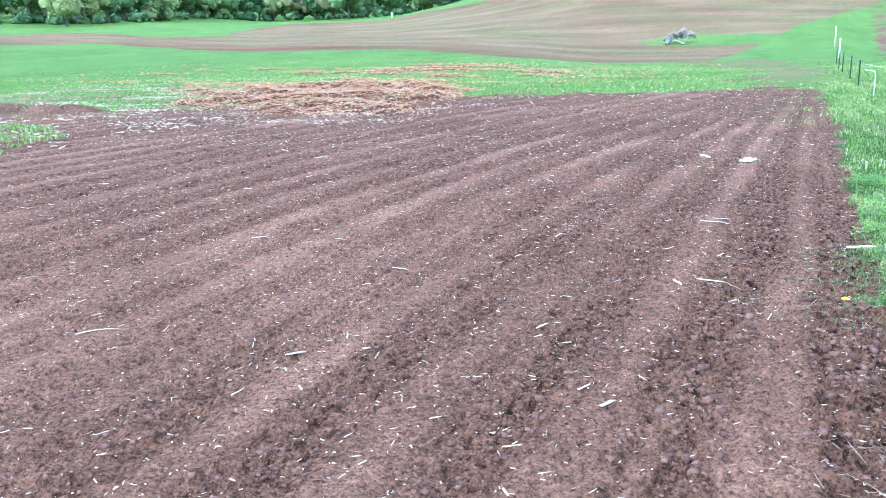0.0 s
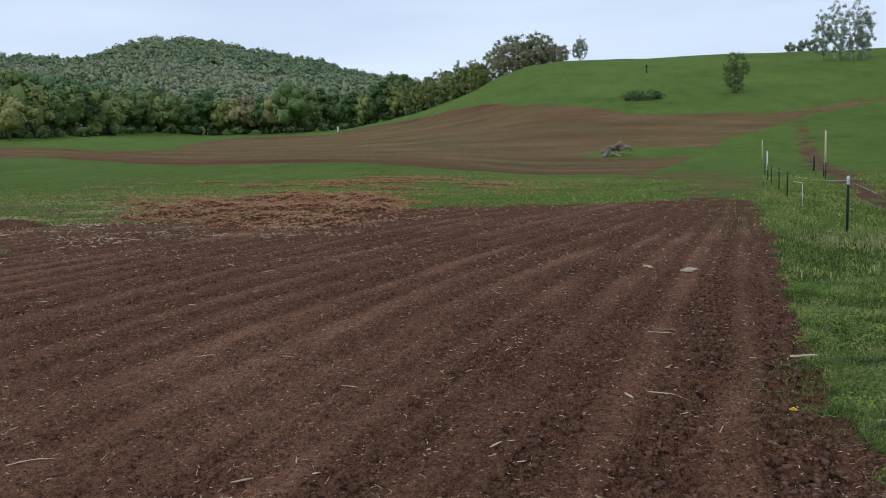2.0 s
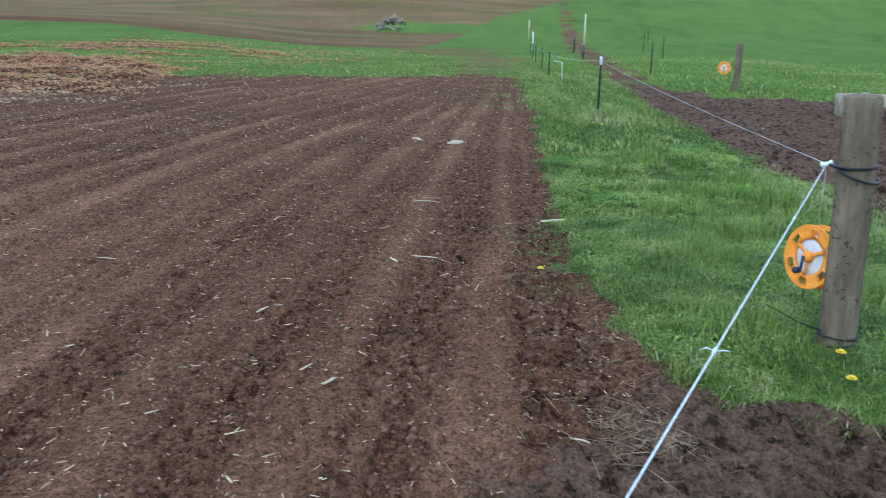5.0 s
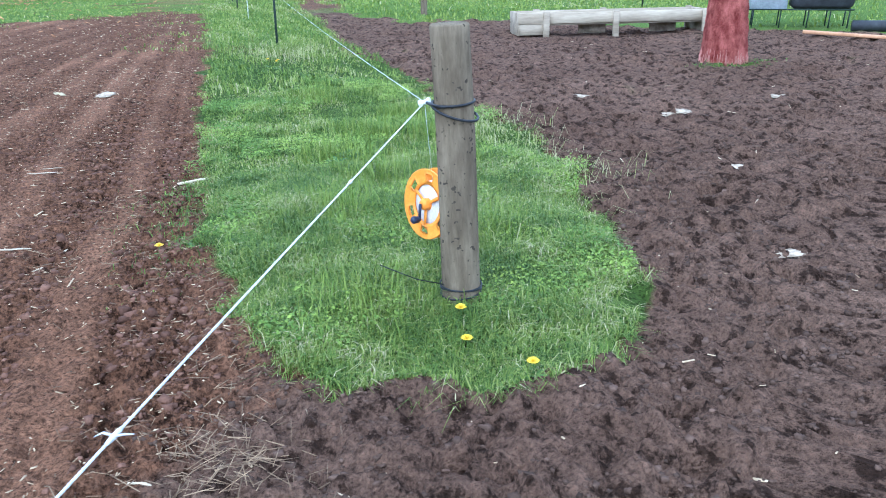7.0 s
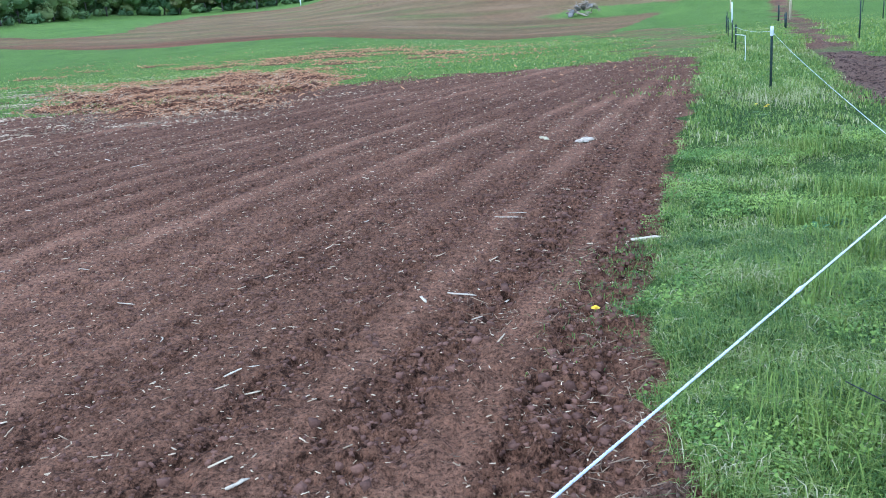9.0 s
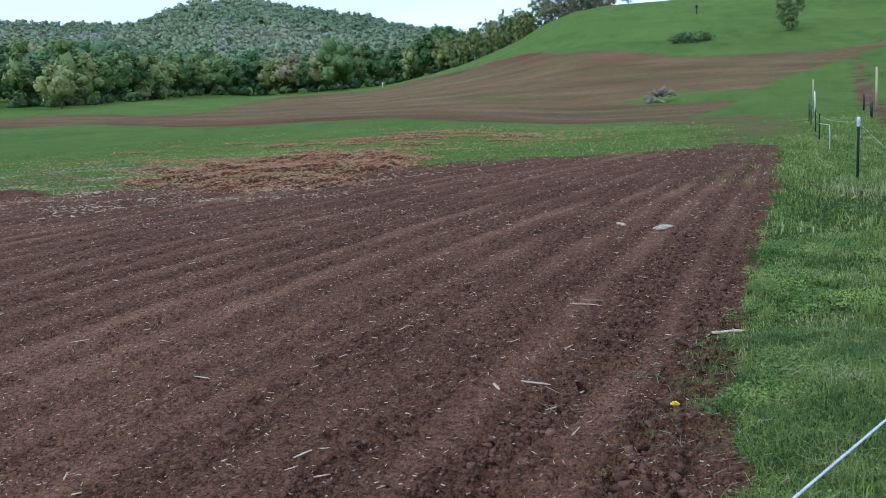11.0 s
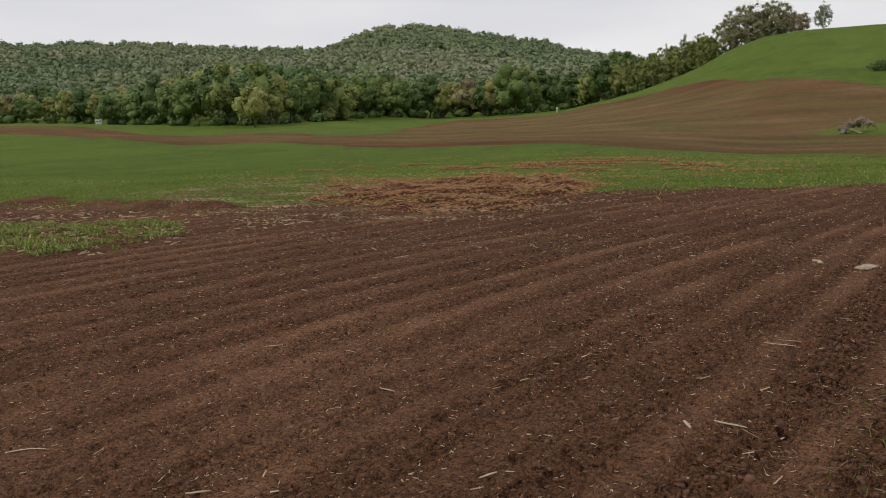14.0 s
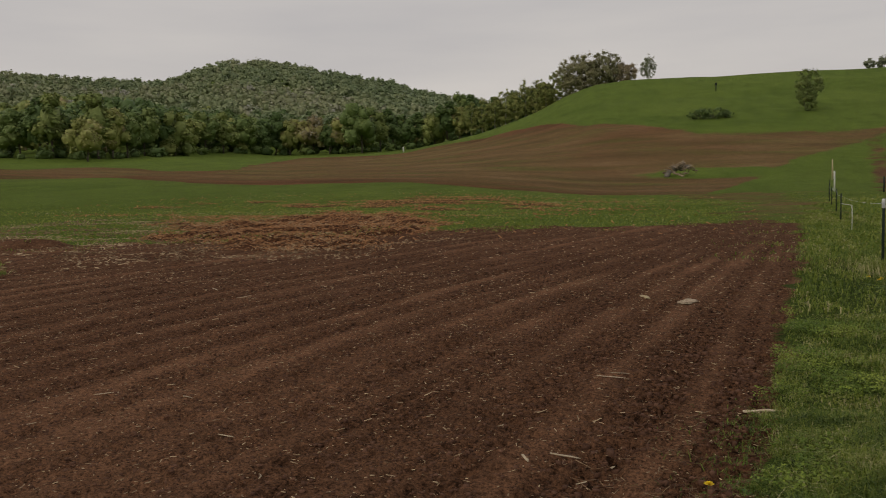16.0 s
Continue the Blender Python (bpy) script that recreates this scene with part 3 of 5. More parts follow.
def relief(x, y):
    """The small shape: drill rows, clods, trodden mud and litter."""
    r, az = polar(x, y)
    turf, hill, mud, ploughed, straw = cover(x, y)
    u, v = across(x, y), along(x, y)
    bare = np.clip(1 - turf - hill - ploughed, 0, 1)
    soil = np.clip(bare - mud, 0, 1)
    near = smooth_step(45, 22, r)
    rows = drill_rows(x, y)
    z = soil * near * (0.009 * rows + 0.007 * np.cos(2 * math.pi * row_lines(x, y)[0] / 0.17 + 1.8 * value_noise(u * 2, v * 0.6, 8)) * (0.5 + 0.5 * value_noise(u * 1.5, v * 0.4, 18)))
    rough = smooth_step(1.6, 0.2, np.abs(u - 0.35)) * smooth_step(7.5, 3.0, v)
    fine = smooth_step(16, 7, r)
    z = z + soil * (0.010 - 0.008 * rows + 0.016 * rough) * fractal(x / 0.11, y / 0.11, 11) * smooth_step(26, 14, r)
    z = z + (soil * (0.010 - 0.006 * rows + 0.010 * rough) + mud * 0.020) * fractal(x / 0.045, y / 0.045, 12, 2) * fine
    z = z + mud * near * (0.036 * fractal(x / 0.16, y / 0.16, 15, 4) + 0.022 * np.abs(fractal(x / 0.075, y / 0.11, 25, 3)) - 0.06 * smooth_step(0.35, 0.7, value_noise(x / 0.12, y / 0.12, 17)) + 0.03 * value_noise(x / 0.9, y / 0.9, 16))
    z = z + turf * near * (0.004 + 0.010 * fractal(x / 0.45, y / 0.45, 19))
    z = z + smooth_step(0.4, 0.9, straw) * (0.06 + 0.09 * fractal(x / 0.9, y / 0.9, 23) + 0.05 * fractal(x / 0.3, y / 0.3, 24))
    z = z + 0.16 * smooth_step(0.9, 0.1, near_line(x, y, [(-13.5, 15.4), (-16, 16.0), (-21.5, 16.9)]) + 0.3 * value_noise(x * 1.6, y * 1.6, 27))
    z = z - 0.055 * np.exp(-(((x - 1.48) / 0.13) ** 2 + ((y - 2.28) / 0.075) ** 2))
    return z


def height(x, y):
    x, y = np.asarray(x, float), np.asarray(y, float)
    return terrain(x, y) + relief(x, y)


def at(x, y, lift=0.0):
    """A spot on the ground."""
    return Vector((x, y, float(height(np.array([x]), np.array([y]))[0]) + lift))


def build_ground():
    az = np.concatenate([np.arange(-58, 50, 0.36), np.arange(50, 302, 4.0)])
    ring = [0.001, 0.1, 0.2]
    r = 0.3
    while r < 1300:
        ring.append(r)
        r *= 1.006 if r < 20 else 1.016
    ring = np.array(ring)
    rr, aa = np.meshgrid(ring, np.radians(az), indexing="ij")
    x, y = HEART[0] + rr * np.sin(aa), HEART[1] + rr * np.cos(aa)
    x, y = x.ravel(), y.ravel()
    n, k = len(az), len(ring)
    i = np.arange(k - 1)[:, None] * n
    j = np.arange(n)[None, :]
    jn = (j + 1) % n
    quads = np.stack([i + j, i + n + j, i + n + jn, i + jn], -1).reshape(-1, 4)[:, ::-1]
    me = mesh_of("ground", np.stack([x, y, height(x, y)], 1), quads, ground_mat, smooth=True)
    for name, values in zip(("turf", "hill", "mud", "ploughed", "straw"), cover(x, y)):
        me.attributes.new(name, "FLOAT", "POINT").data.foreach_set("value", values.astype(np.float32))
    me.attributes.new("fresh", "FLOAT", "POINT").data.foreach_set("value", fresh_earth(x, y).astype(np.float32))
    r = polar(x, y)[0]
    u, v = row_lines(x, y)
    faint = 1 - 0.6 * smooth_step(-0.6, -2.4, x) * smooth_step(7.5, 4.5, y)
    # How cloddy the soil is: weights the darker strips and painted dark spots.
    clod_share = np.clip(0.52 - 0.40 * faint * drill_rows(x, y) - 0.16 * smooth_step(0.0, -2.5, x) * smooth_step(11, 5, r) + 0.24 * fractal(u / 0.12, v / 0.9, 29, 4) + 0.20 * fractal(u / 1.6, v / 6, 28), 0, 1)
    me.attributes.new("clod_share", "FLOAT", "POINT").data.foreach_set("value", clod_share.astype(np.float32))
    return tagged(new("ground", me), "tilled brown field with meadow, muddy yard and hillside", "ground", kind="structure")


build_ground()
rng = np.random.default_rng(7)


# ---- foliage ----
def crown_quads(g, cx, cz, rx, rz, clumps, leaves, size, hollow=0.5, bulk=1.0):
    """An uneven crown of many rounded leaf clumps with loose leaves about them: corners, faces, tints."""
    d = g.normal(size=(clumps, 3))
    d /= np.linalg.norm(d, axis=1)[:, None]
    reach = g.uniform(hollow, 1.0, clumps)[:, None]
    centre = d * reach * np.array([rx, rx, rz]) + np.array([0, 0, cz])
    shade = g.uniform(-0.12, 0.12, clumps)
    # clumps: rough little lumps
    cube = np.array([[i, j, k] for k in (-1, 1) for i, j in ((-1, -1), (1, -1), (1, 1), (-1, 1))]) * 0.58
    girth = 0.36 * bulk * min(rx, rz) * g.uniform(0.7, 1.25, (clumps, 1, 1)) * (16.0 / max(clumps, 16)) ** 0.33
    lump = (cube[None] * g.uniform(0.55, 1.35, (clumps, 8, 3)) * girth + centre[:, None, :]).reshape(-1, 3)
    k = np.arange(clumps)[:, None] * 8
    lump_q = np.concatenate([k + np.array([f]) for f in ((3, 2, 1, 0), (4, 5, 6, 7), (0, 1, 5, 4), (1, 2, 6, 5), (2, 3, 7, 6), (3, 0, 4, 7))])
    if not bulk:
        lump, lump_q, girth = np.zeros((0, 3)), np.zeros((0, 4), int), girth
    # loose leaves
    spread = 0.36 * min(rx, rz) * (16.0 / max(clumps, 16)) ** 0.33 * np.ones((clumps, 1, 1)) * (0.62 if bulk else 0.75)
    scatter = g.normal(size=(clumps, leaves, 3))
    if not bulk:
        scatter *= np.minimum(1.0, 0.9 / np.linalg.norm(scatter, axis=2))[:, :, None]
    if bulk:
        scatter = scatter / np.linalg.norm(scatter, axis=2)[:, :, None] * g.uniform(0.55, 1.9, (clumps, leaves, 1))
    p = (centre[:, None, :] + scatter * spread).reshape(-1, 3)
    n = len(p)
    out = (p - np.array([0, 0, cz])) / np.array([rx, rx, rz])
    face = 0.7 * out + 0.45 * scatter.reshape(-1, 3) / np.maximum(np.linalg.norm(scatter.reshape(-1, 3), axis=1)[:, None], 1e-6) + np.array([0, 0, 0.45]) + 0.4 * g.normal(size=(n, 3))
    a = np.cross(face, g.normal(size=(n, 3)))
    a /= np.linalg.norm(a, axis=1)[:, None]
    b = np.cross(face, a)
    b /= np.linalg.norm(b, axis=1)[:, None]
    s = size * g.uniform(0.5, 1.2, (n, 1))
    v = np.stack([p - a * s, p - b * s * 0.85, p + a * s, p + b * s * 0.85], 1).reshape(-1, 3)
    q = np.arange(4 * n).reshape(-1, 4) + len(lump)
    t = np.concatenate([np.repeat(shade, 8) if bulk else np.zeros(0), np.repeat(shade, leaves * 4) + np.repeat(g.uniform(-0.04, 0.06, n), 4)])
    return np.concatenate([lump, v]), np.concatenate([lump_q, q]), t


def round_lump(cuts):
    """A rounded block with cuts x cuts faces on each side: corners of unit length, faces."""
    seen, verts, quads = {}, [], []
    for axis in range(3):
        for sign in (-1, 1):
            grid = {}
            for a in range(cuts + 1):
                for b in range(cuts + 1):
                    p = [0.0, 0.0, 0.0]
                    p[axis], p[(axis + 1) % 3], p[(axis + 2) % 3] = sign, (2 * a / cuts - 1) * sign, 2 * b / cuts - 1
                    key = tuple(round(c, 3) for c in p)
                    if key not in seen:
                        seen[key] = len(verts)
                        verts.append(np.array(p) / np.linalg.norm(p))
                    grid[a, b] = seen[key]
            quads += [(grid[a, b], grid[a + 1, b], grid[a + 1, b + 1], grid[a, b + 1]) for a in range(cuts) for b in range(cuts)]
    return np.array(verts), np.array(quads)


def canopy(g, cz, rx, rz, clumps, leaves, size, cuts=2, girth=0.40):
    """A full crown: rounded leaf masses heaped over one another, each set with loose leaves."""
    base, faces = round_lump(cuts)
    d = g.normal(size=(clumps, 3))
    d /= np.linalg.norm(d, axis=1)[:, None]
    d[:, 2] = np.where(d[:, 2] < -0.75, -d[:, 2], d[:, 2])
    centre = d * g.uniform(0.45, 0.88, (clumps, 1)) * np.array([rx, rx, rz]) * g.uniform(0.78, 1.12, (clumps, 1))
    centre[0] = 0
    b = girth * min(rx, rz) * g.uniform(0.5, 1.15, clumps)
    girths = b[:, None] * np.array([1.0, 1.0, 1.05]) * g.uniform(0.8, 1.25, (clumps, 3))
    girths[0] = np.array([rx, rx, rz]) * 0.66
    b[0] = 0.7 * min(rx, rz)
    lump = (base[None] * g.uniform(0.6, 1.25, (clumps, len(base), 1)) * girths[:, None, :] + centre[:, None, :]).reshape(-1, 3)
    lump_q = (np.arange(clumps)[:, None, None] * len(base) + faces[None]).reshape(-1, 4)
    shade = g.uniform(-0.10, 0.10, clumps)
    out = g.normal(size=(clumps, leaves, 3))
    out[:, :, 2] = np.abs(out[:, :, 2]) * g.choice([1, 1, 1, -0.6], (clumps, leaves))
    out /= np.linalg.norm(out, axis=2)[:, :, None]
    p = (centre[:, None, :] + out * b[:, None, None] * g.uniform(0.75, 1.4, (clumps, leaves, 1))).reshape(-1, 3)
    n = len(p)
    face = 0.6 * out.reshape(-1, 3) + np.array([0, 0, 0.55]) + 0.45 * g.normal(size=(n, 3))
    a = np.cross(face, g.normal(size=(n, 3)))
    a /= np.linalg.norm(a, axis=1)[:, None]
    c = np.cross(face, a)
    c /= np.linalg.norm(c, axis=1)[:, None]
    w = size * g.uniform(0.5, 1.25, (n, 1))
    v = np.stack([p - a * w, p - c * w * 0.8, p + a * w, p + c * w * 0.8], 1).reshape(-1, 3)
    t = np.concatenate([np.repeat(shade, len(base)) - 0.04, np.repeat(shade, leaves * 4) + np.repeat(g.uniform(-0.05, 0.10, n), 4)])
    return np.concatenate([lump, v]) + np.array([0, 0, cz]), np.concatenate([lump_q, np.arange(4 * n).reshape(-1, 4) + len(lump)]), t


def scatter_crowns(name, spots, variants, mat, label, category, tints, sizes):
    """Far woods: many crowns in one mesh."""
    vs, qs, ts, base = [], [], [], 0
    for k, (x, y, z) in enumerate(spots):
        v, q, t = variants[k % len(variants)]
        c, s = math.cos(k * 2.4), math.sin(k * 2.4)
        w = v * sizes[k]
        vs.append(np.stack([w[:, 0] * c - w[:, 1] * s + x, w[:, 0] * s + w[:, 1] * c + y, w[:, 2] + z], 1))
        qs.append(q + base)
        ts.append(np.clip(t + tints[k], 0, 1))
        base += len(v)
    me = mesh_of(name, np.concatenate(vs), np.concatenate(qs), mat, np.concatenate(ts), True)
    return tagged(new(name, me), label, category, kind="stuff")


def sector_spots(g, count, az0, az1, r0, r1, keep=None):
    az = g.uniform(az0, az1, count)
    r = np.sqrt(g.uniform(r0 ** 2, r1 ** 2, count))
    if keep is not None:
        ok = keep(az, r)
        az, r = az[ok], r[ok]
    x, y = HEART[0] + r * np.sin(np.radians(az)), HEART[1] + r * np.cos(np.radians(az))
    return np.stack([x, y, terrain(x, y)], 1), az, r


def woods_edge(az):
    return np.interp(az, [-64, -53, -47, -44, -41, -38, -34, -30, -26, -20, -14, -8], [205, 196, 168, 150, 145, 152, 176, 200, 200, 192, 186, 182])


def build_woods():
    g = np.random.default_rng(11)
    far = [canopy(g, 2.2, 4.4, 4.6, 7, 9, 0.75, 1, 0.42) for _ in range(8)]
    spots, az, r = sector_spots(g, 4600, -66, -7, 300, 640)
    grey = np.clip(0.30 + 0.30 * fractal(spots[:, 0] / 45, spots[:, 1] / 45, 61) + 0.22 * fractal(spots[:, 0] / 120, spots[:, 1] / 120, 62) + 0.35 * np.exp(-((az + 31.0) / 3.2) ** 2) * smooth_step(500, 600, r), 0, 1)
    scatter_crowns("mountain_woods", spots, far, hazed_mat, "hazy spring woods covering the far ridge", "forest", np.clip(grey + g.normal(0, 0.11, len(grey)), 0, 1), g.uniform(0.65, 1.15, len(spots)))
    mid = [canopy(g, 3.6, 3.4, 4.6, 11, 26, 0.42, 2, 0.34) for _ in range(9)]
    spots, az, r = sector_spots(g, 1150, -66, -6, 150, 330, lambda a, q: q > woods_edge(a) + 6)
    tints = np.clip(0.36 + 0.30 * fractal(spots[:, 0] / 25, spots[:, 1] / 25, 63) + g.normal(0, 0.27, len(spots)), 0, 1)
    scatter_crowns("valley_woods", spots, mid, woods_mat, "mixed green and yellow spring woods on the slope", "forest", tints, g.uniform(0.62, 1.08, len(spots)) * np.interp(az, [-66, -50, -46, -35, -31, -6], [0.68, 0.68, 0.95, 0.95, 0.85, 0.9]))
    low = [canopy(g, 0.8, 2.1, 1.5, 9, 40, 0.3, 2, 0.22) for _ in range(5)]
    az = np.linspace(-62, -12, 80) + g.normal(0, 0.5, 80)
    r = woods_edge(az) + g.uniform(-2.0, 4, 80)
    x, y = HEART[0] + r * np.sin(np.radians(az)), HEART[1] + r * np.cos(np.radians(az))
    spots = np.stack([x, y, terrain(x, y)], 1)
    scatter_crowns("woodland_undergrowth", spots, low, woods_mat, "low green brush along the wood's edge", "undergrowth", np.clip(g.normal(0.12, 0.14, 80), 0, 1), g.uniform(0.4, 1.1, 80))


def tree_parts(g, h, spread, crown_from, clumps, leaves, size, leaf_mat, wood_mat, tint, trunks=1, lean=0.4, shape=1.0, trunk_r=None, bulk=1.0, full=False):
    """Meshes of a tree: tapered trunk with limbs, and a crown."""
    bm = bmesh.new()
    tr = trunk_r or h * 0.018
    for k in range(trunks):
        a = 2 * math.pi * k / trunks + g.uniform(0, 1)
        foot = Vector((math.cos(a), math.sin(a), 0)) * (0.18 * spread if trunks > 1 else 0)
        tip = foot * 1.7 + Vector((g.normal(0, lean), g.normal(0, lean), h * 0.9))
        bend = Vector((g.normal(0, lean * 0.4), g.normal(0, lean * 0.4), 0))
        pts = [foot.lerp(tip, q) + bend * math.sin(q * math.pi) - Vector((0, 0, 0.25 if q == 0 else 0)) for q in (0, 0.08, 0.3, 0.55, 0.8, 1)]
        tube(pts, [tr * 1.35, tr, tr * 0.85, tr * 0.6, tr * 0.35, tr * 0.1], 7, bm)
        for m in range(6):
            q = g.uniform(crown_from, 0.85)
            a2 = g.uniform(0, 2 * math.pi)
            start = foot.lerp(tip, q) + bend * math.sin(q * math.pi)
            end = start + Vector((math.cos(a2) * spread * 0.75, math.sin(a2) * spread * 0.75, h * 0.16))
            tube([start, start.lerp(end, 0.5) + Vector((0, 0, h * 0.02)), end], [tr * 0.42, tr * 0.25, tr * 0.06], 5, bm)
    cz = h * (crown_from + 1) / 2
    tall = h * (1 - crown_from) / 2 * shape
    v, q, t = canopy(g, cz, spread, tall, clumps, leaves, size, 2, bulk) if full else crown_quads(g, 0, cz, spread, tall, clumps, leaves, size, 0.45, bulk)
    crown = mesh_of("crown", v, q, leaf_mat, np.clip(t + tint, 0, 1), True)
    return bm, crown


def make_tree(name, x, y, parts, label, group="", wood_mat=None, category="tree"):
    bm, crown = parts
    root = thing(name, Matrix.Translation(Vector((x, y, float(terrain(x, y)) - 0.05))), label, category, group)
    part("trunk", bm, wood_mat or bark_mat, root)
    new("crown", crown).parent = root
    return root


def spot(az, r):
    return HEART[0] + r * math.sin(radians(az)), HEART[1] + r * math.cos(radians(az))


def build_trees():
    g = np.random.default_rng(23)
    kinds = []
    for k in range(9):
        h = g.uniform(7.4, 10.2)
        tint = (0.05, 0.3, 0.45, 0.12, 0.7, 0.35, 0.2, 0.85, 0.55)[k]
        parts = tree_parts(g, h, g.uniform(2.6, 3.9), 0.03, 26, 80, 0.27, woods_mat, bark_mat, tint, bulk=0.34, full=True)
        label = "leafy spring tree standing along the edge of the woods"
        if tint > 0.55:
            label = "yellow-green young tree standing along the edge of the woods"
        kinds.append(make_tree("woodland_tree", *spot(-60 + k * 0.2, 222 + k), parts, label, "trees along the woods"))
    k = 0
    az = -61.0
    while az < -9.5:
        r = float(woods_edge(az)) + g.uniform(-1, 7)
        x, y = spot(az, r)
        copy_thing(kinds[int(g.integers(0, 9))], Matrix.Translation((x, y, float(terrain(x, y)) - 0.05)) @ Matrix.Rotation(g.uniform(0, 6.3), 4, "Z") @ Matrix.Scale(g.uniform(0.85, 1.1) * (0.72 if az < -47 else 1.0), 4))
        az += g.uniform(0.6, 1.15)
    # the round yellow-green tree out in front of the wood
    make_tree("round_bush_tree", *spot(-40.3, 141), tree_parts(g, 6.4, 3.1, 0.02, 26, 80, 0.20, woods_mat, bark_mat, 0.70, bulk=0.32, full=True), "round yellow-green bushy tree before the woods")
    make_tree("maple_tree", *spot(-23.0, 190), tree_parts(g, 11.4, 4.6, 0.08, 34, 80, 0.26, woods_mat, bark_mat, 0.30, bulk=0.30, full=True), "broad dark green tree rising above the woods' edge")
    make_tree("maple_tree", *spot(-16.4, 196), tree_parts(g, 12.0, 2.6, 0.1, 26, 70, 0.24, woods_mat, bark_mat, 0.3, bulk=0.36, full=True), "tall narrow tree at the dip in the skyline")
    # the group at the shoulder of the hill
    make_tree("oak_tree", *spot(-8.3, 172), tree_parts(g, 8.8, 4.7, 0.0, 260, 40, 0.13, oak_leaf_mat, bark_mat, 0.4, 3, trunk_r=0.10, bulk=0.55), "large spreading tree with thin olive leaves on the hill's shoulder", "trees on the hill shoulder")
    make_tree("oak_tree", *spot(-6.7, 173), tree_parts(g, 7.6, 3.8, 0.0, 220, 40, 0.13, oak_leaf_mat, bark_mat, 0.25, 3, trunk_r=0.09, bulk=0.55), "spreading tree with thin olive leaves on the hill's shoulder", "trees on the hill shoulder")
    make_tree("oak_tree", *spot(-5.4, 172), tree_parts(g, 4.8, 2.6, 0.0, 120, 40, 0.12, oak_leaf_mat, bark_mat, 0.75, 2, trunk_r=0.05, bulk=0.5), "low reddish shrubby tree on the hill's shoulder", "trees on the hill shoulder")
    for a, h in ((-9.2, 8.0), (-9.9, 8.8), (-10.6, 7.8), (-11.2, 8.6), (-11.9, 8.9), (-12.6, 8.0), (-13.3, 8.6), (-14.0, 7.4), (-14.8, 8.0), (-15.6, 7.8)):
        make_tree("slender_birch", *spot(a, 180), tree_parts(g, h, 1.9, 0.06, 110, 36, 0.13, woods_mat, birch_mat, 0.64, lean=0.25, trunk_r=0.08, bulk=0.5), "slender pale-trunked birch beside the hill pasture", "birches on the flank", birch_mat)
    make_tree("birch_tree", *spot(-3.9, 164), tree_parts(g, 4.7, 1.5, 0.0, 130, 50, 0.07, birch_leaf_mat, birch_mat, 0.4, lean=0.2, trunk_r=0.035, bulk=0.25), "small airy grey-green birch on the skyline", "", birch_mat)
    for a, h, s in ((10.9, 7.5, 1.5), (11.7, 9.4, 1.7), (12.6, 9.2, 1.8), (13.2, 8.0, 1.5)):
        make_tree("birch_tree", *spot(a, 136), tree_parts(g, h, s, 0.0, 100, 60, 0.075, birch_leaf_mat, birch_mat, 0.5, 2, 0.35, trunk_r=0.045, bulk=0.3), "airy grey-green birch standing high on the hill", "birch clump on the hill", birch_mat)
    make_tree("birch_tree", *spot(16.2, 140), tree_parts(g, 10.0, 2.0, 0.0, 100, 60, 0.075, birch_leaf_mat, birch_mat, 0.5, 2, 0.35, trunk_r=0.045, bulk=0.3), "airy grey-green birch standing high on the hill", "birch clump on the hill", birch_mat)
    for a, h in ((9.2, 1.8), (9.9, 2.4), (10.3, 2.0)):
        make_tree("bush", *spot(a, 164), tree_parts(g, h, 1.3, 0.0, 16, 14, 0.2, birch_leaf_mat, bark_mat, 0.4), "small grey-green bush on the skyline", "bushes on the skyline", category="bush")
    make_tree("hill_bush", *spot(5.85, 105), tree_parts(g, 4.9, 1.5, 0.0, 170, 50, 0.07, woods_mat, bark_mat, 0.42, 3, 0.25, trunk_r=0.04, bulk=0.5), "dense upright dark green bush on the grassy hill", category="bush")
    for a, r, s in ((-0.7, 100, 1.0), (0.2, 100, 1.15), (1.0, 101, 0.8)):
        make_tree("bramble_bush", *spot(a, r), tree_parts(g, 1.2 * s, 1.3 * s, 0.0, 50, 60, 0.05, woods_mat, bark_mat, 0.15, 3, 0.2, trunk_r=0.03, bulk=0.5), "low spreading dark bramble on the grassy hill", "low brambles", category="bush")


build_woods()
build_trees()


# ---- grass, litter and clods ----
def blades(g, x, y, h, w, lean):
    """Bent grass blades at spots: corners, faces."""
    n = len(x)
    z = height(x, y) - 0.01
    a = g.uniform(0, 2 * np.pi, n)
    side = np.stack([np.cos(a), np.sin(a), np.zeros(n)], 1)
    bend = np.stack([-np.sin(a), np.cos(a), np.zeros(n)], 1) * (h * lean * g.uniform(0.1, 1.0, n))[:, None]
    foot = np.stack([x, y, z], 1)
    up = np.array([0, 0, 1.0])
    wv = side * w[:, None] * 0.5
    mid = foot + bend * 0.35 + up * (h * 0.58)[:, None]
    tip = foot + bend * 1.0 + up * (h * np.clip(1 - 0.35 * lean, 0.3, 1))[:, None]
    v = np.stack([foot - wv, foot + wv, mid - wv * 0.75, mid + wv * 0.75, tip - wv * 0.12, tip + wv * 0.12], 1).reshape(-1, 3)
    k = np.arange(n)[:, None] * 6
    q = np.concatenate([k + np.array([[0, 1, 3, 2]]), k + np.array([[2, 3, 5, 4]])])
    return v, q


def grass_field(name, g, x, y, h, w, lean, tint, label):
    v, q = blades(g, x, y, h, w, lean)
    return tagged(new(name, mesh_of(name, v, q, grass_mat, np.repeat(np.clip(tint, 0, 1), 6))), label, "grass", kind="stuff")


def pick(g, n, x0, x1, y0, y1, rule):
    x, y = g.uniform(x0, x1, n), g.uniform(y0, y1, n)
    ok = rule(x, y)
    return x[ok], y[ok]


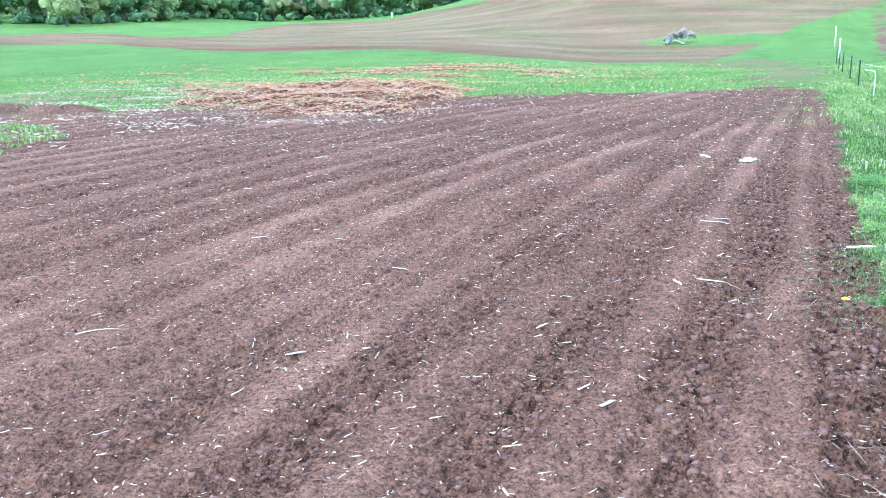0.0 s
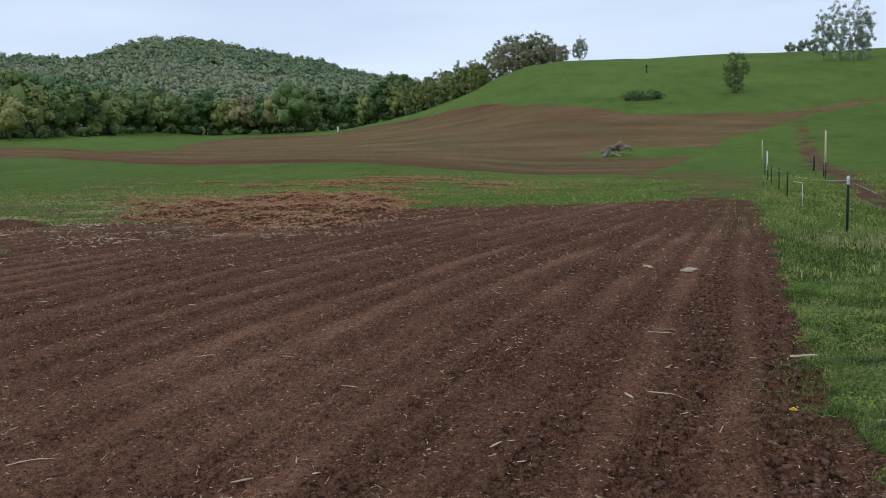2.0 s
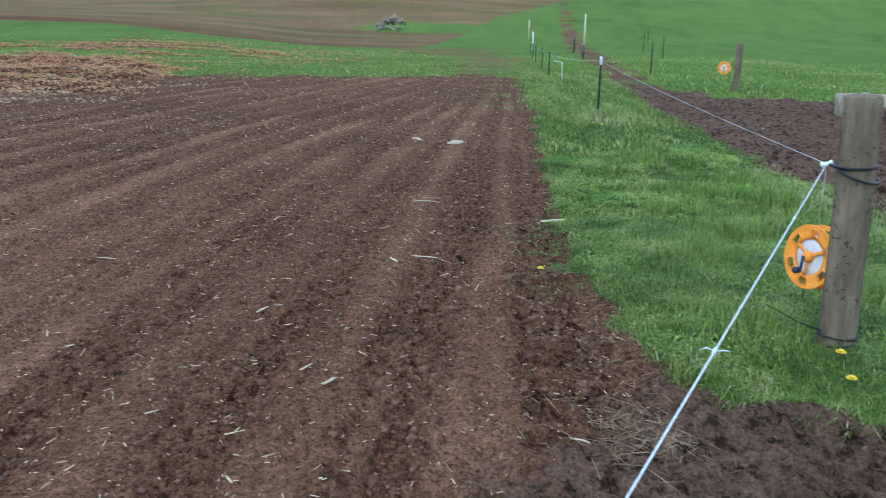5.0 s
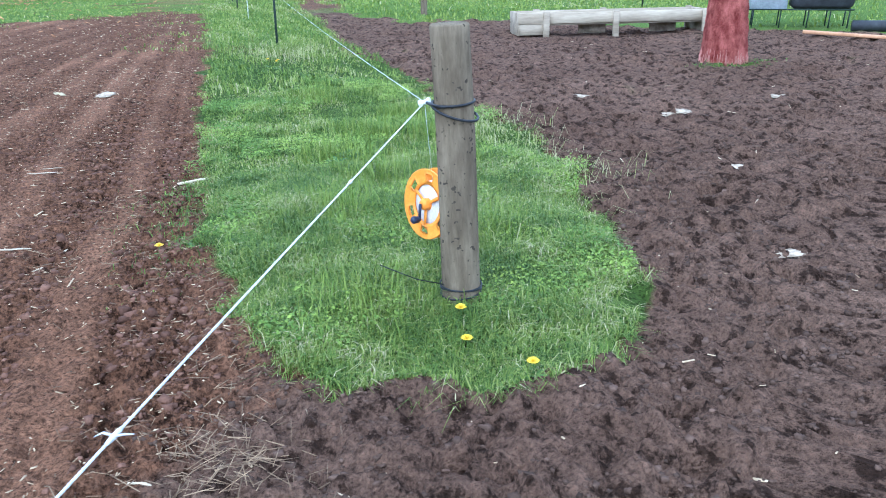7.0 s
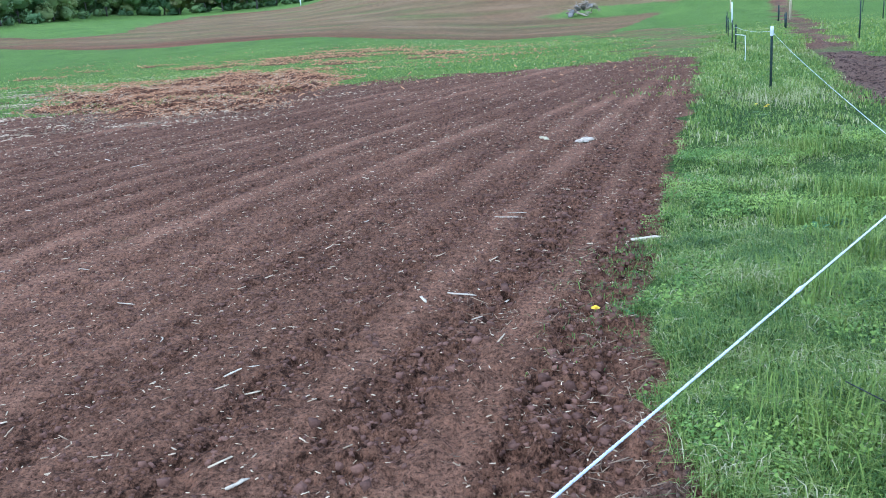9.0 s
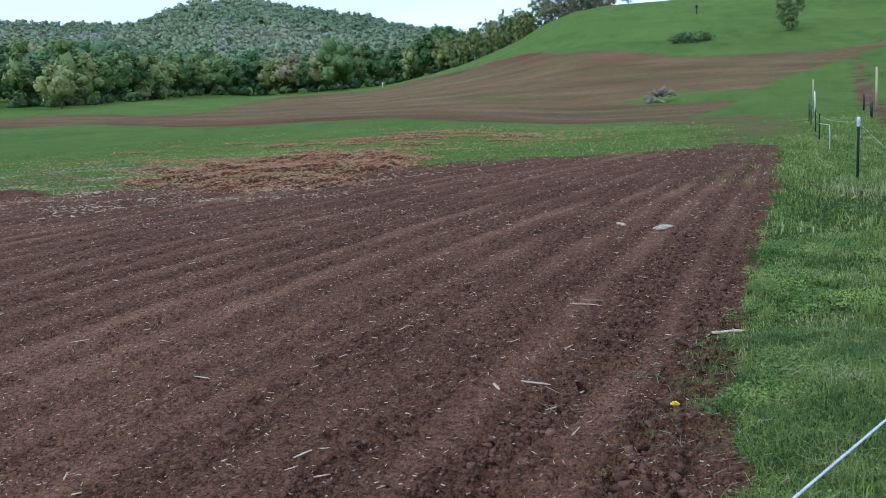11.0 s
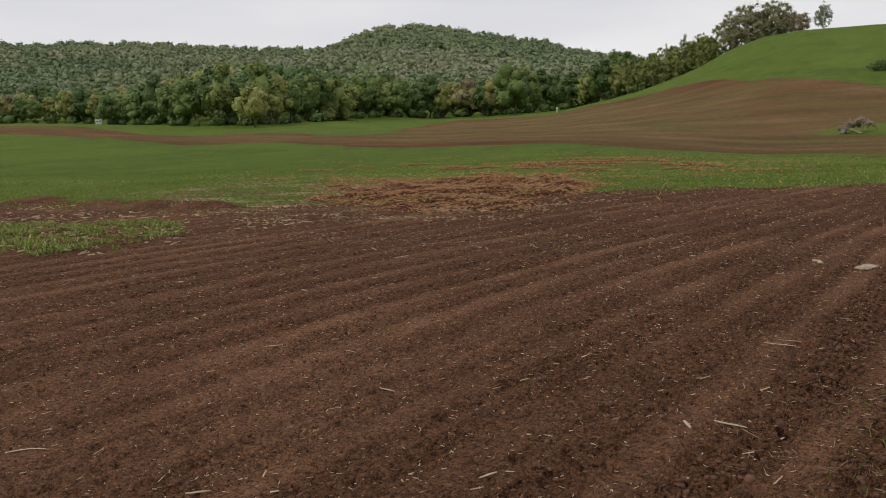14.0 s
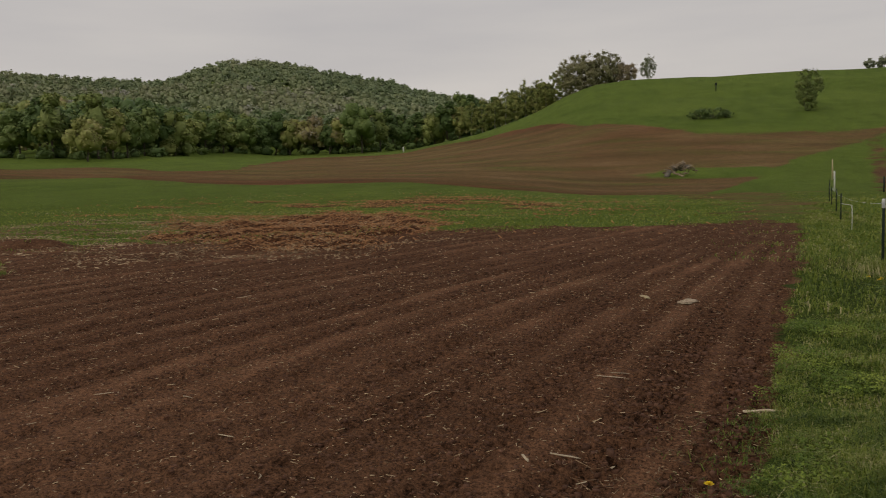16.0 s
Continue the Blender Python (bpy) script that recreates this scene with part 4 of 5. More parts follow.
def build_grass():
    g = np.random.default_rng(31)

    def in_strip(x, y):
        return (inside(x, y, STRIP) + 0.10 * fractal(x / 0.25, y / 0.25, 71)) > -0.02

    x, y = pick(g, 95000, 0.7, 3.8, 2.3, 9.0, in_strip)
    lush = 0.5 + 0.5 * fractal(x / 0.5, y / 0.5, 73)
    edge = smooth_step(0.0, 0.5, inside(x, y, STRIP))
    h = (0.022 + 0.058 * np.clip(lush, 0, 1.2) * (0.35 + 0.65 * edge)) * g.uniform(0.6, 1.3, len(x))
    grass_field("strip_grass", g, x, y, h, g.uniform(0.003, 0.007, len(x)), np.full(len(x), 1.1), 0.30 + 0.36 * smooth_step(-0.4, 0.5, fractal(x / 0.22, y / 0.45, 75)) + g.normal(0, 0.26, len(x)), "short lush green grass round the corner post")
    x, y = pick(g, 110000, 0.9, 3.3, 2.3, 5.6, in_strip)
    rim = smooth_step(0.0, 0.35, inside(x, y, STRIP))
    grass_field("post_grass", g, x, y, (0.05 + 0.045 * rim + 0.05 * np.clip(fractal(x / 0.3, y / 0.3, 87), 0, 1)) * g.uniform(0.5, 1.35, len(x)), g.uniform(0.0025, 0.005, len(x)), np.full(len(x), 1.35), 0.40 + 0.30 * fractal(x / 0.2, y / 0.2, 89) + g.normal(0, 0.27, len(x)), "arching green grass round the foot of the post")
    x, y = pick(g, 60000, 1.2, 6.0, 9.0, 26.0, in_strip)
    h = 0.07 * g.uniform(0.4, 1.7, len(x)) * (1 + 0.5 * fractal(x / 0.35, y / 1.2, 78))
    grass_field("fence_grass", g, x, y, h, g.uniform(0.006, 0.013, len(x)), np.full(len(x), 1.2), 0.34 + 0.30 * smooth_step(-0.4, 0.5, fractal(x / 0.3, y / 1.6, 76)) + g.normal(0, 0.22, len(x)), "green grass along the wire fence")
    # taller tussocks
    cx = np.array([2.05, 2.15, 1.75, 2.5, 2.45, 2.7, 2.95, 3.1, 1.55, 2.95, 3.0, 2.3])
    cy = np.array([5.9, 5.2, 4.6, 6.6, 8.4, 5.4, 12.6, 12.9, 3.3, 6.3, 7.2, 3.9])
    n = 420
    x, y = np.repeat(cx, n) + g.normal(0, 0.14, n * 12), np.repeat(cy, n) + g.normal(0, 0.14, n * 12)
    grass_field("tall_tussocks", g, x, y, g.uniform(0.10, 0.26, len(x)), g.uniform(0.003, 0.006, len(x)), np.full(len(x), 0.95), g.normal(0.5, 0.16, len(x)), "tall loose tufts of grass")
    # bleached dead stems at the fence posts and the strip's east edge
    x, y = np.concatenate([g.normal(2.95, 0.28, 800), g.normal(3.4, 0.2, 420), g.normal(3.2, 0.2, 200)]), np.concatenate([g.normal(12.6, 0.55, 800), g.normal(6.2, 0.8, 420), g.normal(4.8, 0.25, 200)])
    grass_field("dead_stems", g, x, y, np.where(y > 9, g.uniform(0.06, 0.24, len(x)), g.uniform(0.05, 0.2, len(x))), np.where(y > 9, 0.0045, 0.0035), np.where(y > 9, 1.25, 1.5), g.uniform(0.85, 1.0, len(x)), "bleached dry stems at the strip's edge")
    # ragged fringe that hangs over the mud, sparse seedlings in the soil's edge
    x, y = pick(g, 62000, 0.2, 3.4, 2.1, 7.0, lambda a, b: (np.abs(inside(a, b, STRIP) - 0.06) < np.where(b < 3.2, 0.16, 0.10)) & (value_noise(a * 5, b * 5, 77) > -0.45))
    grass_field("grass_fringe", g, x, y, g.uniform(0.03, 0.10, len(x)), g.uniform(0.002, 0.0042, len(x)), np.full(len(x), 1.9), g.normal(0.52, 0.28, len(x)), "sprawling grass at the edge of the bare soil")

    def meadow(a, b):
        t, hl, mu, pl, st = cover(a, b)
        return (t + hl > 0.55) & (pl < 0.4) & (g.random(len(a)) > st * 1.7) & (g.random(len(a)) < smooth_step(50, 27, polar(a, b)[0]))

    x, y = pick(g, 200000, -45, 16, 15, 50, meadow)
    grass_field("meadow_grass", g, x, y, 0.045 * g.uniform(0.5, 1.8, len(x)), g.uniform(0.016, 0.04, len(x)), np.full(len(x), 0.9), 0.62 + 0.22 * fractal(x / 4, y / 4, 79) + g.normal(0, 0.16, len(x)), "green spring meadow grass")
    x, y = pick(g, 14000, 4.5, 30, 12, 40, lambda a, b: meadow(a, b) & (inside(a, b, YARD) < -0.3))
    grass_field("pasture_grass", g, x, y, 0.09 * g.uniform(0.5, 1.7, len(x)), g.uniform(0.015, 0.04, len(x)), np.full(len(x), 0.9), g.normal(0.6, 0.14, len(x)), "green pasture grass beyond the yard")
    def ragged(a, b):
        gap = inside(a, b, FIELD)
        return (gap > -0.6) & (gap < 2.2) & (b > 12) & (g.random(len(a)) < smooth_step(2.2, -0.2, gap)) & (fractal(a / 0.8, b / 0.5, 97) > np.where(a > -3, 0.28, 0.05))

    x, y = pick(g, 90000, -26, 3.2, 13, 25, ragged)
    grass_field("field_edge_tufts", g, x, y, g.uniform(0.03, 0.10, len(x)), g.uniform(0.008, 0.018, len(x)), np.full(len(x), 1.2), g.normal(0.48, 0.26, len(x)), "thin ragged tufts where the meadow runs out into the soil")
    # weeds that grow in the field's west part
    x, y = pick(g, 34000, -17.5, -7.5, 6.8, 13.5, lambda a, b: (np.hypot((a + 12.8) / 3.7, (b - 9.9) / 2.5) + 0.25 * fractal(a, b, 81) < 0.95) & (fractal(a / 0.35, b / 0.35, 82) > -0.05))
    grass_field("weed_patch", g, x, y, g.uniform(0.04, 0.16, len(x)), g.uniform(0.010, 0.024, len(x)), np.full(len(x), 2.0), g.normal(0.50, 0.24, len(x)), "pale green weeds growing in the tilled field")
    x = np.concatenate([g.normal(0.98, 0.08, 520), g.normal(1.00, 0.09, 460), g.normal(0.84, 0.13, 160), g.normal(0.7, 0.1, 60)])
    y = np.concatenate([g.normal(4.5, 0.22, 520), g.normal(5.2, 0.26, 460), g.normal(5.0, 0.35, 160), g.normal(4.2, 0.2, 60)])
    grass_field("edge_weeds", g, x, y, g.uniform(0.02, 0.065, len(x)), g.uniform(0.003, 0.006, len(x)), np.full(len(x), 1.7), g.normal(0.22, 0.2, len(x)), "sparse low weeds on the bare edge of the field")
    x, y = g.normal(7.62, 0.26, 900), g.normal(8.62, 0.10, 900)
    grass_field("column_foot_grass", g, x, y, g.uniform(0.02, 0.06, 900), g.uniform(0.006, 0.012, 900), np.full(900, 1.3), g.normal(0.2, 0.15, 900), "dull green moss and grass at the foot of the red column")
    # broad clover leaves
    x, y = pick(g, 150000, 0.7, 3.8, 2.4, 9.5, lambda a, b: in_strip(a, b) & (fractal(a / 0.45, b / 0.45, 83) > 0.05 + 0.9 * smooth_step(3.2, 2.8, b)))
    n = len(x)
    z = height(x, y) + g.uniform(0.02, 0.075, n)
    ang = g.uniform(0, 6.3, n)
    s = g.uniform(0.004, 0.009, n)
    tilt = g.normal(0, 0.35, (n, 2))
    ca, sa = np.cos(ang), np.sin(ang)
    vs = []
    for px, py in ((-1.0, 0), (0, -0.8), (1.0, 0), (0, 0.8)):
        dx, dy = (px * ca - py * sa) * s, (px * sa + py * ca) * s
        vs.append(np.stack([x + dx, y + dy, z + dx * tilt[:, 0] + dy * tilt[:, 1]], 1))
    v = np.stack(vs, 1).reshape(-1, 3)
    tagged(new("clover_leaves", mesh_of("clover_leaves", v, np.arange(4 * n).reshape(-1, 4), clover_mat, np.repeat(np.clip(0.5 + 0.6 * fractal(x / 0.3, y / 0.3, 85) + g.normal(0, 0.22, n), 0, 1), 4))), "small round clover leaves among the grass", "clover", kind="stuff")


def sticks(g, x, y, length, thick, steep=0.15, lift=0.0):
    """Small square-sided straws lying about: corners, faces."""
    n = len(x)
    a = g.uniform(0, 2 * np.pi, n)
    d = np.stack([np.cos(a), np.sin(a), g.normal(0, steep, n)], 1)
    d /= np.linalg.norm(d, axis=1)[:, None]
    s = np.cross(d, np.array([0, 0, 1.0]))
    s /= np.linalg.norm(s, axis=1)[:, None]
    u = np.cross(s, d)
    c = np.stack([x, y, height(x, y) + thick * 0.4 + lift], 1)
    half, ts, tu = d * (length / 2)[:, None], s * (thick / 2)[:, None], u * (thick / 2)[:, None] * 0.6
    v = np.stack([c + e * half + i * ts + j * tu for e in (-1, 1) for i, j in ((-1, -1), (1, -1), (1, 1), (-1, 1))], 1).reshape(-1, 3)
    k = np.arange(n)[:, None] * 8
    q = np.concatenate([k + np.array([f]) for f in ((1, 2, 6, 5), (2, 3, 7, 6), (3, 0, 4, 7), (3, 2, 1, 0), (4, 5, 6, 7))])
    return v, q


def litter(name, g, x, y, length, thick, mat, label, steep=0.15, lift=0.0):
    v, q = sticks(g, x, y, length, thick, steep, lift)
    return tagged(new(name, mesh_of(name, v, q, mat, np.repeat(g.random(len(x)), 8))), label, "straw", kind="stuff")


def build_litter():
    g = np.random.default_rng(41)

    def on_soil(a, b):
        t, hl, mu, pl, st = cover(a, b)
        return (t + hl < 0.35) & ((mu < 0.4) | (g.random(len(a)) < 0.12))

    x, y = pick(g, 21000, -9, 3.3, 1.2, 12, on_soil)
    litter("field_straw", g, x, y, g.gamma(1.1, 0.010, len(x)) + 0.006, g.uniform(0.0018, 0.0048, len(x)), straw_mat, "scattered bits of straw and chopped stalk on the soil")
    x, y = pick(g, 6000, -22, 3.3, 10, 23, on_soil)
    litter("far_field_straw", g, x, y, g.gamma(1.3, 0.012, len(x)) + 0.010, g.uniform(0.006, 0.012, len(x)), straw_mat, "scattered bits of straw on the tilled soil")
    x, y = pick(g, 1300, -0.2, 1.5, 1.6, 4.6, lambda a, b: on_soil(a, b) & (g.random(len(a)) < smooth_step(0.75, 0.1, np.abs(across(a, b) - 0.55))))
    litter("corner_straw", g, x, y, g.gamma(2.0, 0.013, len(x)) + 0.012, g.uniform(0.0012, 0.0034, len(x)), dead_grass_mat, "dry grass stems on the rough soil corner", 0.4, 0.006)
    x, y = pick(g, 2200, 2.0, 12, 1.5, 13, on_soil)
    litter("yard_straw", g, x, y, g.gamma(2.0, 0.02, len(x)) + 0.015, g.uniform(0.003, 0.008, len(x)), straw_mat, "bits of straw trodden into the yard mud")

    def in_litter(a, b):
        return g.random(len(a)) < np.clip(cover(a, b)[4] * 1.1 - 0.05, 0, 1)

    x, y = pick(g, 46000, -20, -4, 11, 27, in_litter)
    litter("bedding_litter", g, x, y, g.uniform(0.02, 0.085, len(x)), g.uniform(0.006, 0.017, len(x)), litter_mat, "heaped red-brown straw bedding spread on the field edge", 0.35, 0.03)
    x, y = pick(g, 22000, -20, -4, 10.5, 26, lambda a, b: in_litter(a, b) & (fractal(a / 0.9, b / 0.5, 98) > -0.05))
    litter("pale_bedding_litter", g, x, y, g.uniform(0.02, 0.09, len(x)), g.uniform(0.005, 0.013, len(x)), straw_mat, "pale straw on top of the spread bedding", 0.3, 0.03)
    x, y = pick(g, 40000, -26, 2, 17, 42, lambda a, b: (g.random(len(a)) < np.clip(cover(a, b)[4] * 1.3 + 0.01, 0, 1)) & (inside(a, b, STRAW) < 0))
    litter("meadow_litter", g, x, y, g.uniform(0.04, 0.12, len(x)), g.uniform(0.012, 0.032, len(x)), litter_mat, "brown straw clumps lying in the meadow", 0.3, 0.04)

    x, y = pick(g, 60000, -24, -4, 11, 26, lambda a, b: g.random(len(a)) < smooth_step(-1.2, 0.8, inside(a, b, THIN_STRAW)) * np.clip(0.02 + 0.75 * fractal(a / 1.4, b / 0.6, 93), 0, 1))
    litter("edge_straw", g, x, y, g.uniform(0.02, 0.10, len(x)), g.uniform(0.006, 0.016, len(x)), straw_mat, "pale straw strewn along the field's west edge", 0.2, 0.01)
    x, y = pick(g, 26000, -22, -4, 11, 25, lambda a, b: g.random(len(a)) < smooth_step(-1.0, 1.0, inside(a, b, THIN_STRAW)) * np.clip(0.3 + 0.8 * fractal(a / 1.1, b / 0.6, 94), 0, 1))
    litter("edge_dead_grass", g, x, y, g.uniform(0.03, 0.10, len(x)), g.uniform(0.010, 0.022, len(x)), dead_grass_mat, "matted dead grass at the field's west edge", 0.5, 0.02)
    x, y = pick(g, 700, -19, -8.5, 8.5, 16, lambda a, b: on_soil(a, b) & (fractal(a / 1.3, b / 0.7, 96) > 0.0))
    litter("west_straw", g, x, y, g.uniform(0.04, 0.20, len(x)), g.uniform(0.012, 0.03, len(x)), straw_mat, "pale stalks lying in the field's west part", 0.15, 0.01)
    # brighter, longer bits near the path, loose bundles of thin stems, a tuft of dead grass at the corner
    x, y = pick(g, 260, -6, 1.2, 1.8, 10, on_soil)
    litter("straw_pieces", g, x, y, g.gamma(1.6, 0.015, len(x)) + 0.018, g.uniform(0.003, 0.007, len(x)), straw_mat, "pale broken straws lying on the tilled soil", 0.12, 0.004)
    bundle = np.array([(0.26, 4.50), (0.32, 4.30), (0.75, 4.15), (0.62, 4.75), (0.95, 3.05), (0.80, 2.55), (0.92, 3.55), (0.62, 5.4)])
    x, y = np.repeat(bundle[:, 0], 26) + g.normal(0, 0.11, 208), np.repeat(bundle[:, 1], 26) + g.normal(0, 0.13, 208)
    litter("thin_stems", g, x, y, g.gamma(2.0, 0.016, 208) + 0.015, g.uniform(0.0016, 0.0036, 208), dead_grass_mat, "loose bundles of thin pale stems on the soil", 0.25, 0.008)
    x, y = g.normal(0.82, 0.12, 190), g.normal(2.42, 0.14, 190)
    litter("dead_tuft", g, x, y, g.uniform(0.04, 0.12, 190), g.uniform(0.0012, 0.0026, 190), dead_grass_mat, "matted tuft of dead tan grass on the soil", 0.35, 0.018)
    # clods
    def clods(name, n, x0, x1, y0, y1, rule, lo, hi, label, mat=clod_mat):
        x, y = pick(g, n, x0, x1, y0, y1, rule)
        n = len(x)
        s = lo * (hi / lo) ** (g.random(n) ** 2.2)
        z = height(x, y) - s * 0.12
        cube = np.array([[i, j, k] for k in (-1, 1) for i, j in ((-1, -1), (1, -1), (1, 1), (-1, 1))]) * 0.62
        w = cube[None] * g.uniform(0.35, 1.35, (n, 8, 3)) * s[:, None, None] * np.array([1, 1, 0.8])
        a = g.uniform(0, 6.3, n)
        c, sn = np.cos(a)[:, None], np.sin(a)[:, None]
        v = np.stack([w[:, :, 0] * c - w[:, :, 1] * sn + x[:, None], w[:, :, 0] * sn + w[:, :, 1] * c + y[:, None], w[:, :, 2] + z[:, None]], 2).reshape(-1, 3)
        k = np.arange(n)[:, None] * 8
        q = np.concatenate([k + np.array([f]) for f in ((3, 2, 1, 0), (4, 5, 6, 7), (0, 1, 5, 4), (1, 2, 6, 5), (2, 3, 7, 6), (3, 0, 4, 7))])
        tagged(new(name, mesh_of(name, v, q, mat, np.repeat(g.random(n), 8))), label, "soil clods", kind="stuff")

    def bare(a, b):
        t, hl, mu, pl, st = cover(a, b)
        return (t + hl < 0.3) & (mu < 0.3) & (g.random(len(a)) < 0.42 - 0.5 * drill_rows(a, b))

    clods("soil_crumbs", 62000, -5.5, 2.6, 1.6, 9, bare, 0.005, 0.020, "small crumbs of tilled soil")
    clods("soil_clods", 7500, -0.7, 1.5, 1.4, 7.5, lambda a, b: bare(a, b) & (g.random(len(a)) < smooth_step(1.3, 0.1, np.abs(across(a, b) - 0.35))), 0.008, 0.034, "coarse clods along the tilled edge")
    clods("corner_clods", 17000, -0.4, 5.5, 1.2, 5.5, lambda a, b: (cover(a, b)[2] > 0.25) & (cover(a, b)[0] < 0.25) & (fractal(a / 0.3, b / 0.3, 95) > -0.25), 0.005, 0.020, "crumbled lumps of mud about the grassy corner", mud_clod_mat)
    clods("yard_clods", 9000, 1.0, 12, 1.4, 15, lambda a, b: (cover(a, b)[2] > 0.6) & (cover(a, b)[0] < 0.3), 0.008, 0.032, "trodden lumps of yard mud", mud_clod_mat)
    clods("far_clods", 16000, -16, 3, 9, 22, bare, 0.012, 0.045, "lumps of tilled soil far out in the field")


build_grass()
build_litter()


# ---- single stalks and chips on the field ----
def stalk(x, y, length, width, turn, label="pale dry piece of corn stalk on the soil", name="corn_stalk", mat=None, bend=0.0):
    bm = bmesh.new()
    pts = [(q * length, bend * math.sin((q + 0.5) * math.pi), 0.4 * width + 0.12 * width * math.sin(q * 9)) for q in (-0.5, -0.25, 0, 0.2, 0.5)]
    tube(pts, [width * 0.3, width * 0.4, width * 0.34, width * 0.42, width * 0.2], 6, bm)
    bmesh.ops.scale(bm, vec=(1, 1, 0.5), verts=bm.verts)
    roughen(bm, width * 0.12, 60.0, x)
    ob = part(name, bm, mat or stalk_mat)
    ob.matrix_world = Matrix.Translation(at(x, y, 0.002 + max(0.0, width - 0.033) * 5)) @ Matrix.Rotation(radians(turn), 4, "Z")
    return tagged(ob, label, "corn stalk", "stalks on the field")


for x, y, length, width, turn, bend in (
        (-9.29, 10.4, 0.34, 0.03, 10, 0.0), (-5.93, 7.17, 0.13, 0.03, 20, 0), (-4.16, 7.05, 0.14, 0.016, -20, 0), (-3.0, 5.2, 0.16, 0.016, 32, 0.02), (-5.24, 9.93, 0.2, 0.022, -40, 0),
        (-4.43, 9.25, 0.17, 0.018, 70, 0), (-1.74, 4.61, 0.14, 0.012, -12, 0), (-1.70, 3.1, 0.10, 0.018, 40, 0), (-0.64, 3.71, 0.16, 0.016, 48, 0.025), (0.58, 6.15, 0.19, 0.024, 25, 0),
        (-0.06, 4.58, 0.09, 0.026, -60, 0), (0.12, 4.66, 0.16, 0.02, -15, 0), (0.15, 6.31, 0.19, 0.014, -8, 0), (0.2, 6.42, 0.14, 0.012, -4, 0), (1.06, 5.66, 0.2, 0.040, 20, 0.01),
        (-1.26, 4.12, 0.1, 0.01, -50, 0.02), (-2.78, 3.11, 0.2, 0.012, 35, 0.03), (-2.97, 4.52, 0.1, 0.012, 50, 0), (-0.88, 6.36, 0.1, 0.018, 60, 0), (-2.4, 5.23, 0.1, 0.012, -20, 0),
        (-0.33, 5.21, 0.12, 0.012, 60, 0), (-0.27, 2.86, 0.085, 0.026, 58, 0), (0.34, 4.62, 0.12, 0.016, 70, 0), (0.28, 4.45, 0.16, 0.012, 30, 0.02), (0.62, 2.40, 0.07, 0.014, -30, 0.004)):
    stalk(x, y, length, width, turn, bend=bend)
stalk(1.84, 5.1, 0.14, 0.034, 25, "tan corn cob husk lying in the grass", "corn_cob")


def scrap(x, y, sx, sy, seed, name, label, mat, thick=0.02):
    bm = bmesh.new()
    bmesh.ops.create_icosphere(bm, subdivisions=3, radius=1.0)
    for v in bm.verts:
        v.co = Vector((v.co.x * sx, v.co.y * sy, v.co.z * thick)) * (1 + 0.75 * noise.noise(v.co * 2.6 + Vector((seed, 0, 0))))
        v.co.z += thick * 0.5 * noise.noise(v.co * 25 + Vector((0, seed, 0)))
    ob = part(name, bm, mat)
    ob.matrix_world = Matrix.Translation(at(x, y, thick * 0.3)) @ Matrix.Rotation(seed, 4, "Z")
    return tagged(ob, label, "debris", "pale scraps")


scrap(0.55, 9.66, 0.15, 0.08, 1.3, "flat_stone", "pale flat caked scrap lying on the tilled soil", chalk_mat, 0.012)
scrap(0.10, 9.96, 0.10, 0.03, 2.1, "flat_stone", "tan flat scrap lying on the tilled soil", tan_stake_mat, 0.012)
for k, (x, y, s) in enumerate(((5.2, 6.6, 0.26), (5.32, 6.45, 0.16), (6.5, 5.44, 0.28), (9.1, 8.29, 0.42), (6.6, 6.7, 0.18), (4.9, 7.5, 0.17), (3.6, 3.2, 0.13), (4.4, 4.6, 0.12), (7.0, 10.3, 0.2))):
    scrap(x, y, s * 0.7, s * 0.4, k + 3.3, "hay_scrap", "pale trodden scrap lying on the yard mud", chalk_mat, 0.008)


# ---- dandelions ----
def dandelion(x, y, tall, turn, label="yellow dandelion in bloom in the grass"):
    root = thing("dandelion", Matrix.Translation(at(x, y, -0.005)) @ Matrix.Rotation(turn, 4, "Z"), label, "flower", "dandelions")
    part("stem", tube([(0, 0, 0), (0.004, 0, tall * 0.6), (0.006, 0.003, tall)], 0.0022, 6), stem_mat, root)
    bm = bmesh.new()
    for ring, (n, reach, up) in enumerate(((15, 0.024, 0.003), (12, 0.018, 0.008), (8, 0.010, 0.012))):
        for k in range(n):
            a = 2 * math.pi * (k + ring * 0.4) / n
            c, s = math.cos(a), math.sin(a)
            w = 0.0045
            p = [bm.verts.new((0.006 + c * i - s * j, 0.003 + s * i + c * j, tall + z)) for i, j, z in ((0.001, 0, 0), (reach * 0.7, -w, up), (reach, 0, up + 0.002), (reach * 0.7, w, up))]
            bm.faces.new(p)
    part("flower_head", bm, yellow_mat, root, "yellow petals")
    for k in range(6):
        a = k * 1.05
        bm = bmesh.new()
        rows = []
        for q in range(6):
            t = q / 5
            w = (0.004 + 0.014 * math.sin(t * math.pi)) * (1.25 if q % 2 else 0.75)
            rows.append([bm.verts.new((0.055 * t, j * w * 0.5, 0.004 + 0.012 * math.sin(t * 2.6))) for j in (-1, 0, 1)])
        for p, q in zip(rows, rows[1:]):
            for j in (0, 1):
                bm.faces.new((p[j], q[j], q[j + 1], p[j + 1]))
        leaf = part("leaf", bm, stem_mat, root)
        leaf.matrix_local = Matrix.Rotation(a, 4, "Z")
    return root


